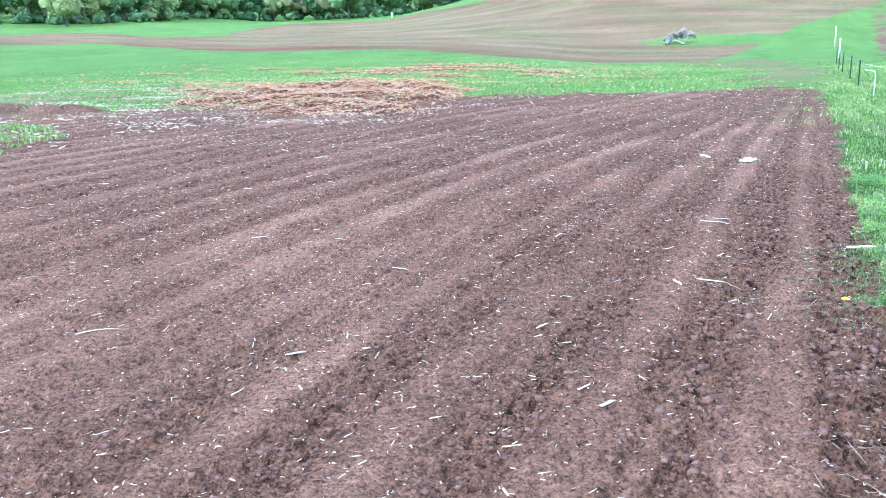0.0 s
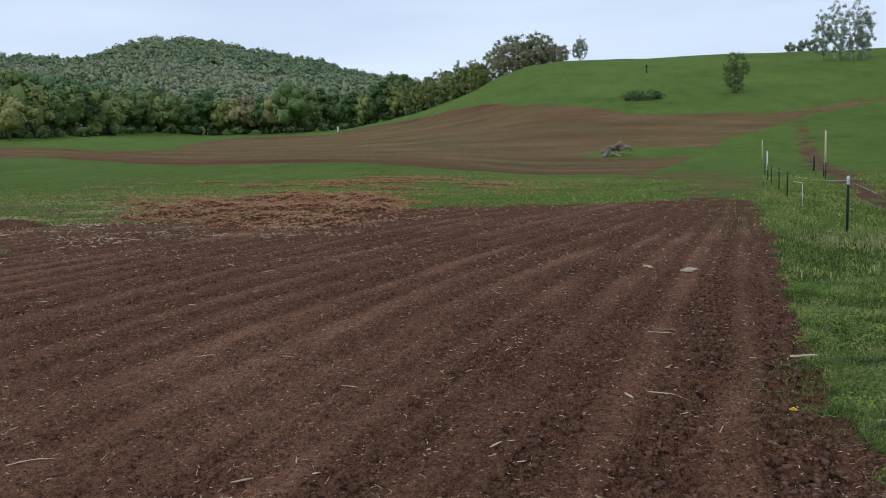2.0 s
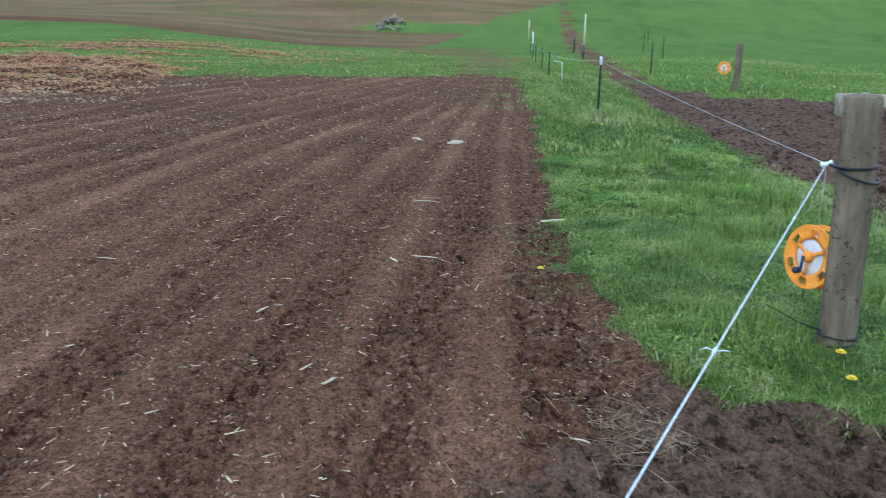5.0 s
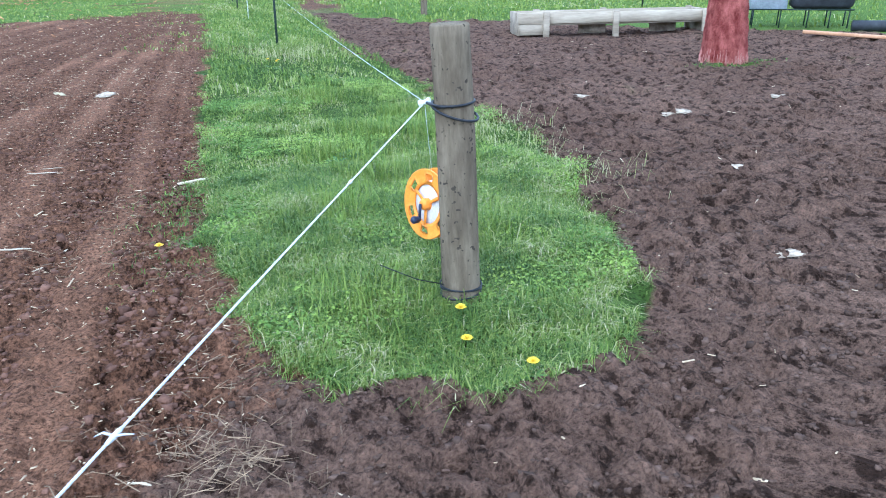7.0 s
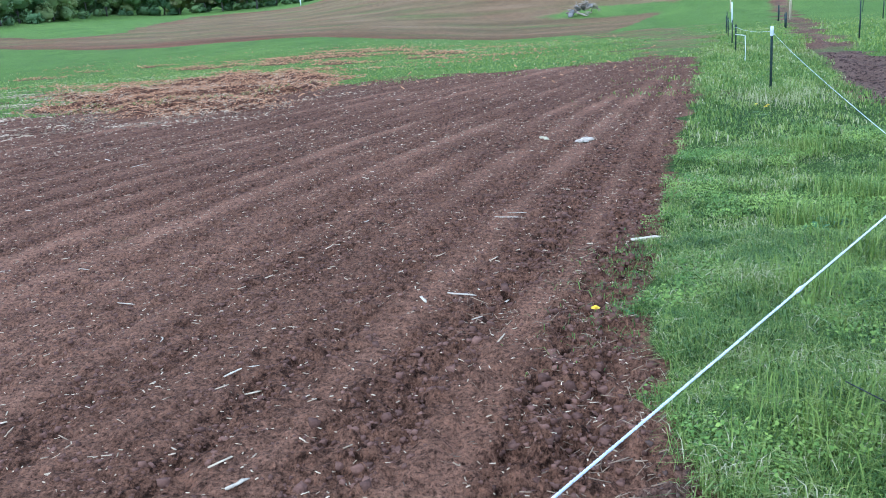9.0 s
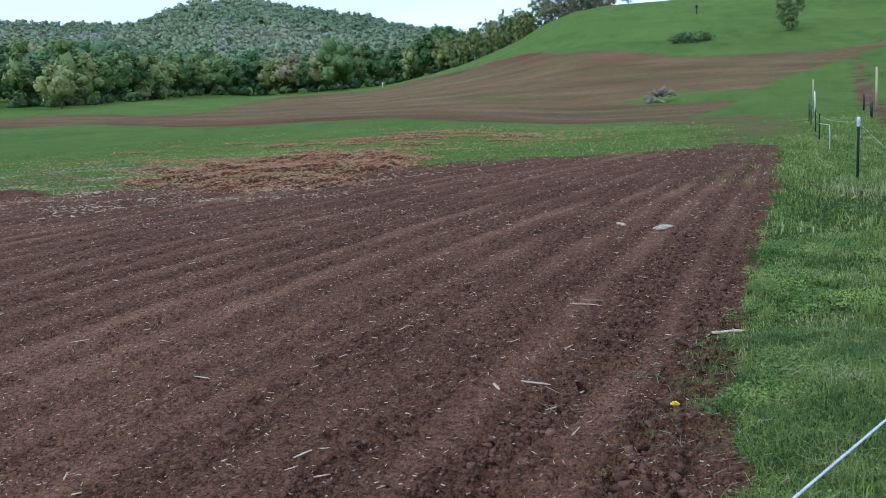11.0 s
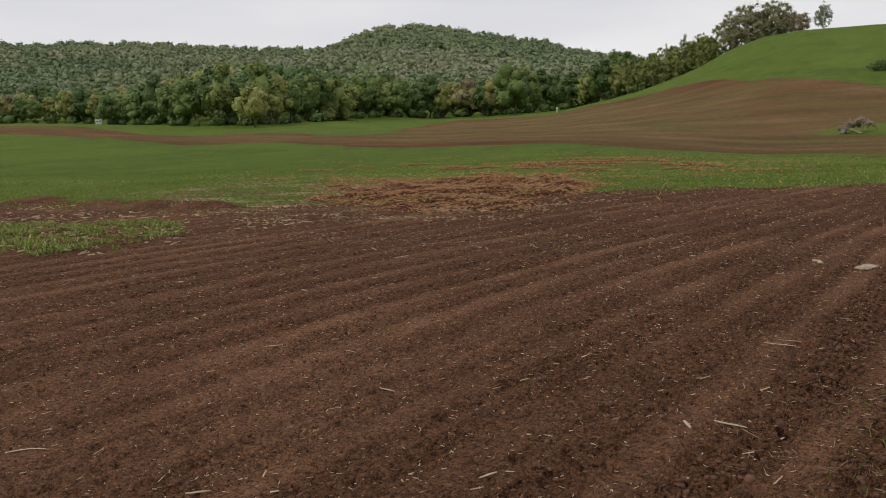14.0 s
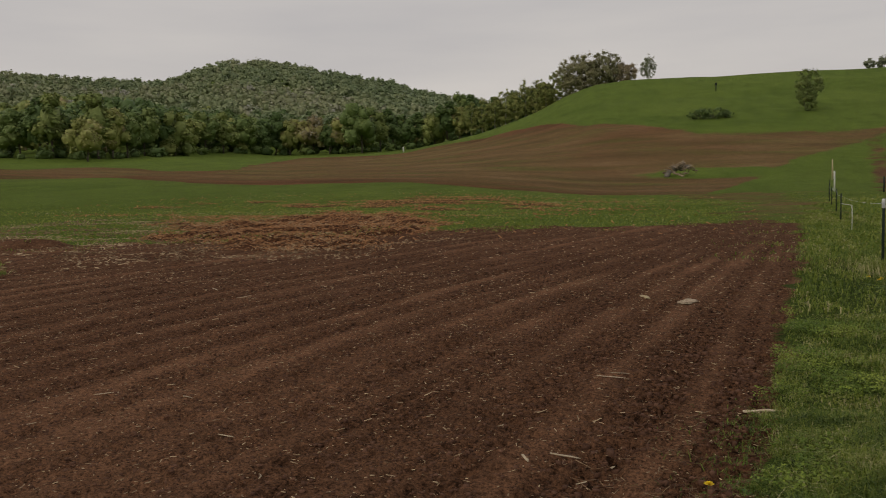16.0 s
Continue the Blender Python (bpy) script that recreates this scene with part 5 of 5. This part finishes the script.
for k, (x, y, tall) in enumerate(((0.78, 4.44, 0.06), (1.80, 2.98, 0.08), (1.74, 2.76, 0.07), (1.87, 2.50, 0.06), (2.55, 10.9, 0.1), (2.6, 11.1, 0.1), (2.5, 11.3, 0.1))):
    dandelion(x, y, tall, k * 0.8, "yellow dandelion at the edge of the bare soil" if k == 0 else "yellow dandelion in bloom in the grass")


def leafy_weed(x, y, reach, count, label):
    """A clump of broad drooping leaves."""
    g = np.random.default_rng(int(x * 1000 + y * 100))
    root = thing("leafy_weed", Matrix.Translation(at(x, y, -0.005)), label, "weed", "broad-leaved weeds")
    for k in range(count):
        bm = bmesh.new()
        rows = []
        size = reach * g.uniform(0.55, 1.1)
        rise = g.uniform(0.12, 0.6)
        for q in range(6):
            t = q / 5
            w = size * (0.02 + 0.16 * math.sin(min(1, t * 1.08) * math.pi))
            rows.append([bm.verts.new((size * t * 0.85, j * w, size * (rise * math.sin(t * 2.3) - 0.04 * (j == 0)))) for j in (-1, 0, 1)])
        for p, q in zip(rows, rows[1:]):
            for j in (0, 1):
                bm.faces.new((p[j], q[j], q[j + 1], p[j + 1]))
        part("leaf", bm, dock_mat, root).matrix_local = Matrix.Rotation(k * 2.4 + g.uniform(-0.3, 0.3), 4, "Z")


for x, y, reach, count in ((2.12, 5.85, 0.12, 40), (2.0, 5.7, 0.11, 34), (1.62, 5.55, 0.09, 30), (1.55, 5.0, 0.06, 22), (2.5, 4.75, 0.07, 22), (2.62, 4.2, 0.06, 20), (0.93, 4.40, 0.05, 16)):
    leafy_weed(x, y, reach, count, "dark broad-leaved weed clump growing in the grass" if x > 1 else "blue-green leafy weed beside the dandelion")

# ---- the corner post, its cords and the reel ----
POST = (1.89, 3.19)


def wooden_post(x, y, tall, radius, label, seed, group="wooden fence posts"):
    root = thing("fence_post", Matrix.Translation(at(x, y, -0.03)), label, "fence post", group)
    bm = bmesh.new()
    sides, rows = 28, 34
    rings = []
    for i in range(rows + 1):
        z = -0.15 + (tall + 0.18) * i / rows
        ring = []
        for k in range(sides):
            a = 2 * math.pi * k / sides
            c, s = math.cos(a), math.sin(a)
            crack = -0.006 * max(0.0, noise.noise(Vector((c * 5 + seed, s * 5, z * 0.7))) - 0.25) * 3
            r = radius * (1.02 - 0.05 * i / rows) * (1 + 0.03 * noise.noise(Vector((c * 1.2, s * 1.2 + seed, z * 2)))) + crack + 0.0012 * noise.noise(Vector((c * 14, s * 14, z * 4)))
            ring.append(bm.verts.new((c * r + 0.006 * math.sin(z * 2.2), s * r, z)))
        rings.append(ring)
    for p, q in zip(rings, rings[1:]):
        for k in range(sides):
            bm.faces.new((p[k], p[(k + 1) % sides], q[(k + 1) % sides], q[k]))
    tip = [bm.verts.new((v.co.x * 0.93, v.co.y * 0.93, v.co.z + 0.006)) for v in rings[-1]]
    for k in range(sides):
        bm.faces.new((rings[-1][k], rings[-1][(k + 1) % sides], tip[(k + 1) % sides], tip[k]))
    bm.faces.new(tip)
    part("shaft", bm, post_mat, root)
    return root


def loop_points(cx, cy, z, radius, tilt, phase, turns=1.0, n=28):
    return [(cx + radius * math.cos(a), cy + radius * math.sin(a), z + tilt * math.cos(a - phase)) for a in (2 * math.pi * turns * k / n for k in range(n + 1))]


post = wooden_post(*POST, 1.10, 0.076, "thick weathered grey wooden corner post in the grass", 0.0)
post.matrix_world = post.matrix_world @ Matrix.Rotation(radians(-2.2), 4, "Y")
px, py = 1.86, POST[1]
ties = thing("cord_tie", Matrix.Translation((px, py, 0)), "black rubber cord looped twice round the post", "cord")
part("upper_loop", tube(loop_points(0, 0, 0.835, 0.080, 0.006, 0.4), 0.005, 8), black_mat, ties)
part("sagging_loop", tube(loop_points(0.006, -0.006, 0.800, 0.086, 0.028, 2.3), 0.005, 8), black_mat, ties)
part("tail", tube([(-0.055, -0.065, 0.83), (-0.075, -0.02, 0.825), (-0.085, 0.05, 0.83)], 0.006, 8), black_mat, ties)
wire = thing("wire_tie", Matrix.Translation((px + 0.026, py, 0)), "dark wire wound round the foot of the post", "wire")
for k, (z, tilt) in enumerate(((0.070, 0.008), (0.090, -0.012), (0.105, 0.004))):
    part("winding", tube(loop_points(0, 0, z, 0.081 + 0.001 * k, tilt, k), 0.0035, 6), black_mat, wire)
part("loose_end", tube([(-0.08, -0.02, 0.12), (-0.2, -0.05, 0.17), (-0.34, -0.02, 0.24)], 0.0022, 6), black_mat, wire)

insul_at = Vector((1.775, 3.265, 0.828))
insul = thing("insulator", Matrix.Translation(insul_at), "white porcelain corner insulator tied to the post", "insulator")
bm = lathe([(0.005, -0.025), (0.012, -0.023), (0.014, -0.015), (0.008, -0.005), (0.008, 0.005), (0.014, 0.015), (0.012, 0.023), (0.005, 0.025)], 16)
bmesh.ops.rotate(bm, cent=(0, 0, 0), matrix=Matrix.Rotation(radians(72), 3, Vector((0.6, 1, 0)).normalized()), verts=bm.verts)
part("body", bm, insul_mat, insul)
part("eyelet", tube(loop_points(0, 0, 0, 0.017, 0.004, 1.0, n=14), 0.003, 6), insul_mat, insul)


def sagging(a, b, drop, n=24):
    a, b = Vector(a), Vector(b)
    return [a.lerp(b, k / n) - Vector((0, 0, drop * 4 * (k / n) * (1 - k / n))) for k in range(n + 1)]


rope_way = Vector((-0.5133, -0.8574, -0.0380))
gate_cord = thing("gate_cord", Matrix.Translation(insul_at), "taut white cord stretched from the corner insulator", "cord")
side_way = rope_way.cross(Vector((0, 0, 1))).normalized()
for phase in (0.0, 2.1, 4.2):
    lay = [rope_way * (5.0 * k / 1000) + (side_way * math.cos(k * 1.3 + phase) + Vector((0, 0, math.sin(k * 1.3 + phase)))) * 0.0013 for k in range(1001)]
    part("strand", tube(lay, 0.0013, 5), cord_mat, gate_cord)
for d, turn in ((2.2, 0.4), (1.02, 1.9)):
    c = rope_way * d
    part("knot", tube([c + rope_way * (q * 0.02) for q in (-1, -0.5, 0, 0.5, 1)], [0.0028, 0.0042, 0.0046, 0.004, 0.0028], 8), cord_mat, gate_cord)
    for s in (-1, 1) if d > 2 else ():
        part("frayed_end", tube([c, c + Vector((0.014 * s, -0.008 * s, 0.004)), c + Vector((0.026 * s, -0.016 * s, 0.001 + 0.005 * s))], [0.002, 0.0016, 0.0008], 6), cord_mat, gate_cord)
end = insul_at + rope_way * 5.0
wooden_post(end.x - 0.05, end.y - 0.06, 1.05, 0.07, "weathered wooden gate post at the other end of the cord", 4.0)


def reel(centre, radius, normal, label, hang):
    """A hand reel for fence tape: two holed discs, the wound tape between, an axle and a crank."""
    z = Vector(normal).normalized()
    root = thing("fence_reel", Matrix.Translation(centre) @ z.to_track_quat("Z", "Y").to_matrix().to_4x4(), label, "fence reel", "tape reels")

    def disc(z0, thick):
        bm = bmesh.new()
        n, holes = 48, 6
        hub, rim, lo, hi = radius * 0.56, radius, radius * 0.66, radius * 0.86
        radii = [hub, lo, (lo + hi) / 2, hi, rim * 0.97, rim]
        lay = []
        for zz in (z0, z0 + thick):
            lay.append([[bm.verts.new((r * math.cos(2 * math.pi * k / n), r * math.sin(2 * math.pi * k / n), zz + (0.006 if i >= 4 else 0))) for k in range(n)] for i, r in enumerate(radii)])
        solid = lambda i, k: not (i in (1, 2) and (k % (n // holes)) in (2, 3, 4))
        for i in range(5):
            for k in range(n):
                k2 = (k + 1) % n
                if solid(i, k):
                    bm.faces.new((lay[1][i][k], lay[1][i + 1][k], lay[1][i + 1][k2], lay[1][i][k2]))
                    bm.faces.new((lay[0][i][k2], lay[0][i + 1][k2], lay[0][i + 1][k], lay[0][i][k]))
                else:
                    if solid(i, k - 1):
                        bm.faces.new((lay[0][i][k], lay[0][i + 1][k], lay[1][i + 1][k], lay[1][i][k]))
                    if solid(i, k2):
                        bm.faces.new((lay[1][i][k2], lay[1][i + 1][k2], lay[0][i + 1][k2], lay[0][i][k2]))
                    if i == 1:
                        bm.faces.new((lay[0][i][k2], lay[0][i][k], lay[1][i][k], lay[1][i][k2]))
                    if i == 2:
                        bm.faces.new((lay[0][i + 1][k], lay[0][i + 1][k2], lay[1][i + 1][k2], lay[1][i + 1][k]))
        for k in range(n):
            k2 = (k + 1) % n
            bm.faces.new((lay[0][5][k2], lay[0][5][k], lay[1][5][k], lay[1][5][k2])[::-1])
            bm.faces.new((lay[0][0][k], lay[0][0][k2], lay[1][0][k2], lay[1][0][k])[::-1])
        return bm

    part("front_disc", disc(0.028, 0.006), orange_mat, root)
    part("back_disc", disc(-0.034, 0.006), orange_mat, root)
    part("wound_tape", roughen(lathe([(radius * 0.3, -0.027), (radius * 0.60, -0.027), (radius * 0.66, -0.01), (radius * 0.64, 0.012), (radius * 0.60, 0.027), (radius * 0.3, 0.027)], 32), 0.003, 30), pale_mat, root, "pale wound fence tape")
    part("hub", lathe([(radius * 0.12, -0.045), (radius * 0.17, -0.04), (radius * 0.17, 0.05), (radius * 0.14, 0.058), (radius * 0.05, 0.06)], 20), orange_mat, root)
    crank = part("crank", box(0.016, radius * 0.5, 0.008, pose(0, -radius * 0.22, 0.068), 0.003), blue_black_mat, root, "dark blue crank")
    part("knob", lathe([(0.008, 0.0), (0.014, 0.004), (0.016, 0.03), (0.010, 0.038)], 14), blue_black_mat, crank).matrix_local = pose(0, -radius * 0.42, 0.07)
    for a in range(3):
        part("spoke", box(radius * 0.46, 0.014, 0.006, pose(radius * 0.36 * math.cos(a * math.pi / 1.5 + 0.5), radius * 0.36 * math.sin(a * math.pi / 1.5 + 0.5), 0.037, 0, 0, a * 120 + 28.6), 0.002), orange_mat, root)
    cord = thing("hanging_cord", Matrix.Translation(centre), "thin white cord by which the reel hangs", "cord", "reel cords")
    part("strand", tube([Vector(hang) - Vector(centre), Vector((0.0, 0.0, radius * 0.62))], 0.0009, 6), cord_mat, cord)
    return root


reel((1.858, 3.42, 0.380), 0.146, (-0.95, -0.31, 0.10), "orange plastic tape reel hanging beside the corner post", tuple(insul_at))

# ---- the wire fence along the field ----
line_tops = []


def steel_post(x, y, tall, label="dark green steel T-post with a white top insulator"):
    root = thing("steel_post", Matrix.Translation(at(x, y, -0.02)), label, "fence post", "steel fence posts")
    bm = box(0.034, 0.005, tall, pose(0, 0, tall / 2 - 0.05), 0.001)
    box(0.005, 0.03, tall, pose(0, 0.0155, tall / 2 - 0.05), 0.001, bm)
    part("bar", bm, steel_mat, root)
    for k in range(int(tall / 0.11)):
        part("stud", box(0.012, 0.006, 0.012, pose(0, -0.005, 0.12 + 0.11 * k), 0.001), steel_mat, root)
    if tall > 0.9:
        part("insulator_cap", lathe([(0.018, tall - 0.17), (0.022, tall - 0.16), (0.022, tall - 0.10), (0.026, tall - 0.095), (0.02, tall - 0.06), (0.016, tall - 0.045)], 12), insul_mat, root, "white plastic insulator")
    return root


for x, y, tall in ((2.93, 12.95, 0.98), (3.80, 23.4, 0.72), (4.22, 27.5, 0.72), (4.63, 31.9, 0.70), (4.86, 34.4, 0.70), (5.6, 40.5, 0.75)):
    steel_post(x, y, tall)
    line_tops.append(at(x, y, tall - 0.13))


def stake(x, y, tall, width, mat, label, name="stake"):
    root = thing(name, Matrix.Translation(at(x, y, -0.02)), label, "stake", "stakes by the fence")
    part("shaft", tube([(0, 0, -0.1), (0.01, 0, tall * 0.5), (0.0, 0.01, tall)], [width * 0.5, width * 0.5, width * 0.42], 8), mat, root)
    return root


bent = stake(3.53, 19.8, 0.55, 0.013, white_stake_mat, "short white stake with a bent arm by the fence")
part("arm", tube([(0, 0, 0.54), (-0.08, 0, 0.56), (-0.2, 0.02, 0.58)], 0.006, 8), white_stake_mat, bent)
stake(6.61, 47.1, 1.0, 0.07, white_stake_mat, "stout white plastic stake on the fence line")
stake(8.1, 60.0, 1.35, 0.09, tan_stake_mat, "weathered tan wooden stake by the track")
stake(8.81, 43.9, 1.95, 0.10, tan_stake_mat, "tall bare wooden pole beside the track")
stake(8.25, 43.6, 0.75, 0.08, steel_mat, "short dark post beside the track")
stake(7.2, 36.1, 0.55, 0.05, steel_mat, "short dark post beside the track")
stake(7.05, 35.0, 0.62, 0.05, steel_mat, "short dark post beside the track")
for x, y in ((12.73, 18.3), (15.6, 16.2), (6.94, 24.5), (11.2, 38), (13.0, 48), (16.5, 60)):
    stake(x, y, 1.0, 0.04, steel_mat, "thin dark fence rod in the pasture")
wire_line = thing("fence_wire", Matrix.Translation(insul_at), "thin white electric wire along the steel posts", "wire")
stops = [insul_at] + line_tops
for a, b in zip(stops, stops[1:]):
    part("span", tube([p - insul_at for p in sagging(a, b, 0.03 if a is insul_at else 0.05)], 0.0011 if a is insul_at else 0.0018, 6), cord_mat, wire_line)

# ---- the yard ----
wooden_post(7.34, 18.9, 1.05, 0.075, "weathered wooden post beyond the muddy yard", 2.0)
reel((7.02, 18.85, 0.52), 0.14, (-0.45, -0.88, 0.05), "orange plastic tape reel hanging beyond the yard", (7.28, 18.88, 0.80))


def feed_bunk():
    """A long low wooden feed trough on stub legs."""
    a, b = Vector((6.83, 12.95, 0)), Vector((9.95, 12.2, 0))
    mid = (a + b) / 2
    turn = math.degrees(math.atan2(b.y - a.y, b.x - a.x))
    root = thing("feed_bunk", Matrix.Translation(at(mid.x, mid.y, -0.01)) @ pose(0, 0, 0, 0, 0, turn), "long grey weathered wooden feed trough in the mud", "feed trough")
    L = (b - a).length
    for y in (0.0, 0.62):
        part("upper_board", box(L, 0.035, 0.17, pose(0, y, 0.34), 0.006), board_mat, root)
    part("floor_board", box(L - 0.06, 0.58, 0.03, pose(0, 0.31, 0.24), 0.004), board_mat, root)
    for s in (-1, 1):
        part("end_board", box(0.035, 0.62, 0.36, pose(s * (L / 2 - 0.02), 0.31, 0.25), 0.006), board_mat, root)
    part("end_panel", box(0.42, 0.03, 0.17, pose(-L / 2 + 0.24, 0.0, 0.165), 0.005), board_mat, root)
    for x in (-L / 2 + 0.46, 0.02, L / 2 - 0.06):
        for y in (-0.045, 0.665):
            part("leg", box(0.10, 0.055, 0.46, pose(x, y, 0.215), 0.006), board_mat, root)
    # Added dark boards that stand in for the shade under the trough.
    for x in (-0.28, 0.95):
        part("shadow_board", box(0.46, 0.03, 0.15, pose(x, 0.30, 0.14), 0.004), log_mat, root)
    return root


feed_bunk()


def red_column():
    root = thing("scratching_post", Matrix.Translation(at(7.72, 8.95, -0.03)), "thick red worn bristly column standing in the mud", "scratching post")
    bm = bmesh.new()
    prof = [(0.315, -0.05), (0.312, 0.06), (0.298, 0.22), (0.275, 0.5), (0.255, 0.8), (0.245, 1.1), (0.24, 1.4), (0.22, 1.46), (0.12, 1.5)]
    lathe([(r * 0.9, z) for r, z in prof], 48, bm)
    bmesh.ops.subdivide_edges(bm, edges=[e for e in bm.edges if abs(e.verts[0].co.z - e.verts[1].co.z) > 0.02], cuts=7)
    roughen(bm, 0.016, 16.0, 2.0)
    roughen(bm, 0.012, 45.0, 5.0)
    part("bristle_body", bm, red_mat, root)
    hem = bmesh.new()
    g = np.random.default_rng(57)
    for k in range(420):
        a, r, h = g.uniform(0, 6.3), g.uniform(0.268, 0.290), 0.02 + 0.16 * g.random() ** 2
        c, q = math.cos(a), math.sin(a)
        tube([(c * r, q * r, -0.02), (c * (r + 0.004), q * (r + 0.004), h * 0.5), (c * (r - 0.012), q * (r - 0.012), h)], [0.006, 0.005, 0.002], 4, hem)
    part("frayed_hem", hem, hem_mat, root, "pale pink frayed bristles")
    return root


red_column()


def mineral_feeder():
    """A grey sheet box and a black tub on a thin leg frame."""
    root = thing("mineral_feeder", Matrix.Translation(at(12.0, 12.4, -0.01)) @ pose(0, 0, 0, 0, 0, -38), "grey and black feeder on thin metal legs", "feeder")
    bm = box(0.62, 0.6, 0.62, pose(-0.5, 0, 0.62), 0.02)
    part("sheet_box", bm, galv_mat, root, "light grey sheet metal box")
    bm = box(1.0, 0.62, 0.46, pose(0.36, 0, 0.56), 0.06)
    for v in bm.verts:
        if v.co.z > 0.6:
            v.co.x += 0.08
            v.co.y *= 1.15
    part("tub", bm, tub_mat, root, "black rubber tub")
    for x in (-0.75, -0.3, 0.15, 0.5, 0.8):
        for y in (-0.26, 0.26):
            part("leg", tube([(x, y, -0.02), (x + 0.02, y, 0.34)], 0.012, 6), steel_mat, root)
    part("rail", tube([(-0.82, -0.3, 0.32), (0.88, -0.3, 0.32)], 0.014, 6), steel_mat, root)
    return root


mineral_feeder()
plank = part("plank", box(1.6, 0.16, 0.045, Matrix(), 0.008), rust_wood_mat)
plank.matrix_world = Matrix.Translation(at(11.2, 10.2, 0.03)) @ pose(0, 0, 0, 0, 3, -44)
tagged(plank, "orange-brown board lying on the yard mud", "board")
pipe = part("pipe", tube([(-0.6, 0, 0), (0.6, 0, 0)], 0.09, 16), tub_mat)
pipe.matrix_world = Matrix.Translation(at(12.6, 10.9, 0.09)) @ pose(0, 0, 0, 0, 0, -35)
tagged(pipe, "short black plastic pipe lying in the yard", "pipe")


# ---- far things ----
def brush_pile():
    g = np.random.default_rng(51)
    cx, cy = -1.5, 67.3
    for k in range(46):
        a, d = g.uniform(0, 6.3), g.uniform(0, 1) ** 0.75
        x, y = cx + math.cos(a) * d * 1.25, cy + math.sin(a) * d * 0.9
        lift = 0.95 * (1 - d) ** 0.8 + g.uniform(0.0, 0.1)
        if k % 4 == 0:
            bm = bmesh.new()
            bmesh.ops.create_icosphere(bm, subdivisions=2, radius=g.uniform(0.12, 0.22))
            roughen(bm, 0.09, 5.0, k)
            ob = part("field_stone", bm, stone_mat)
            tagged(ob, "pale rough stone in the heap on the field", "stone", "heap of stones and wood")
            ob.matrix_world = Matrix.Translation(at(x, y, lift * 0.8 + 0.08))
        else:
            n = g.uniform(0.4, 1.0)
            thick = g.uniform(0.03, 0.085)
            bm = tube([(-n / 2, 0, 0), (-n * 0.1, 0.05, 0.03), (n * 0.25, -0.04, 0), (n / 2, 0.06, 0.03)], [thick, thick * 0.9, thick * 0.75, thick * 0.4], 7)
            fork = g.uniform(0.15, 0.4)
            tube([(0, 0, 0), (n * 0.2, fork * 0.5, fork * 0.4), (n * 0.32, fork, fork * 0.7)], [thick * 0.5, thick * 0.35, thick * 0.15], 5, bm)
            roughen(bm, thick * 0.3, 6.0, k)
            ob = part("dead_log", bm, log_mat)
            tagged(ob, "grey-brown forked branch in the heap on the field", "log", "heap of stones and wood")
            ob.matrix_world = Matrix.Translation(at(x, y, lift + 0.05)) @ Euler((g.normal(0, 0.5), g.normal(0, 0.5), g.uniform(0, 6.3))).to_matrix().to_4x4()


brush_pile()


def hunting_blind():
    x, y = spot(-49.9, 172)
    root = thing("hunting_blind", Matrix.Translation(Vector((x, y, float(terrain(x, y)) - 0.05))) @ pose(0, 0, 0, 0, 0, 50) @ Matrix.Scale(0.7, 4), "small white box hut before the woods", "hut")
    part("wall", box(1.5, 1.5, 1.3, pose(0, 0, 0.75), 0.03), hut_mat, root)
    part("roof", box(1.75, 1.75, 0.1, pose(0, 0, 1.46, 0, 4, 0), 0.02), hut_mat, root)
    for k in (-0.38, 0.38):
        part("window", box(0.4, 0.05, 0.42, pose(k, -0.755, 0.9), 0.01), dark_hole_mat, root, "dark window opening")
    for k in (-1, 1):
        for q in (-1, 1):
            part("leg", box(0.1, 0.1, 0.4, pose(k * 0.65, q * 0.65, 0.0), 0.01), hut_mat, root)


hunting_blind()
bx, by = spot(0.35, 128)
nest = thing("nest_post", Matrix.Translation(Vector((bx, by, float(terrain(bx, by)) - 0.05))), "dark post with a box on the grassy hill", "post")
part("shaft", tube([(0, 0, -0.1), (0, 0, 1.1)], 0.07, 8), steel_mat, nest)
part("nest_box", box(0.3, 0.3, 0.36, pose(0, 0, 1.05), 0.02), steel_mat, nest)
wx, wy = spot(-20.2, 162)
marker = thing("boundary_stake", Matrix.Translation(Vector((wx, wy, float(terrain(wx, wy)) - 0.05))), "white boundary stake on the ridge", "stake")
part("shaft", tube([(0, 0, -0.1), (0, 0, 1.1)], 0.11, 8), white_stake_mat, marker)
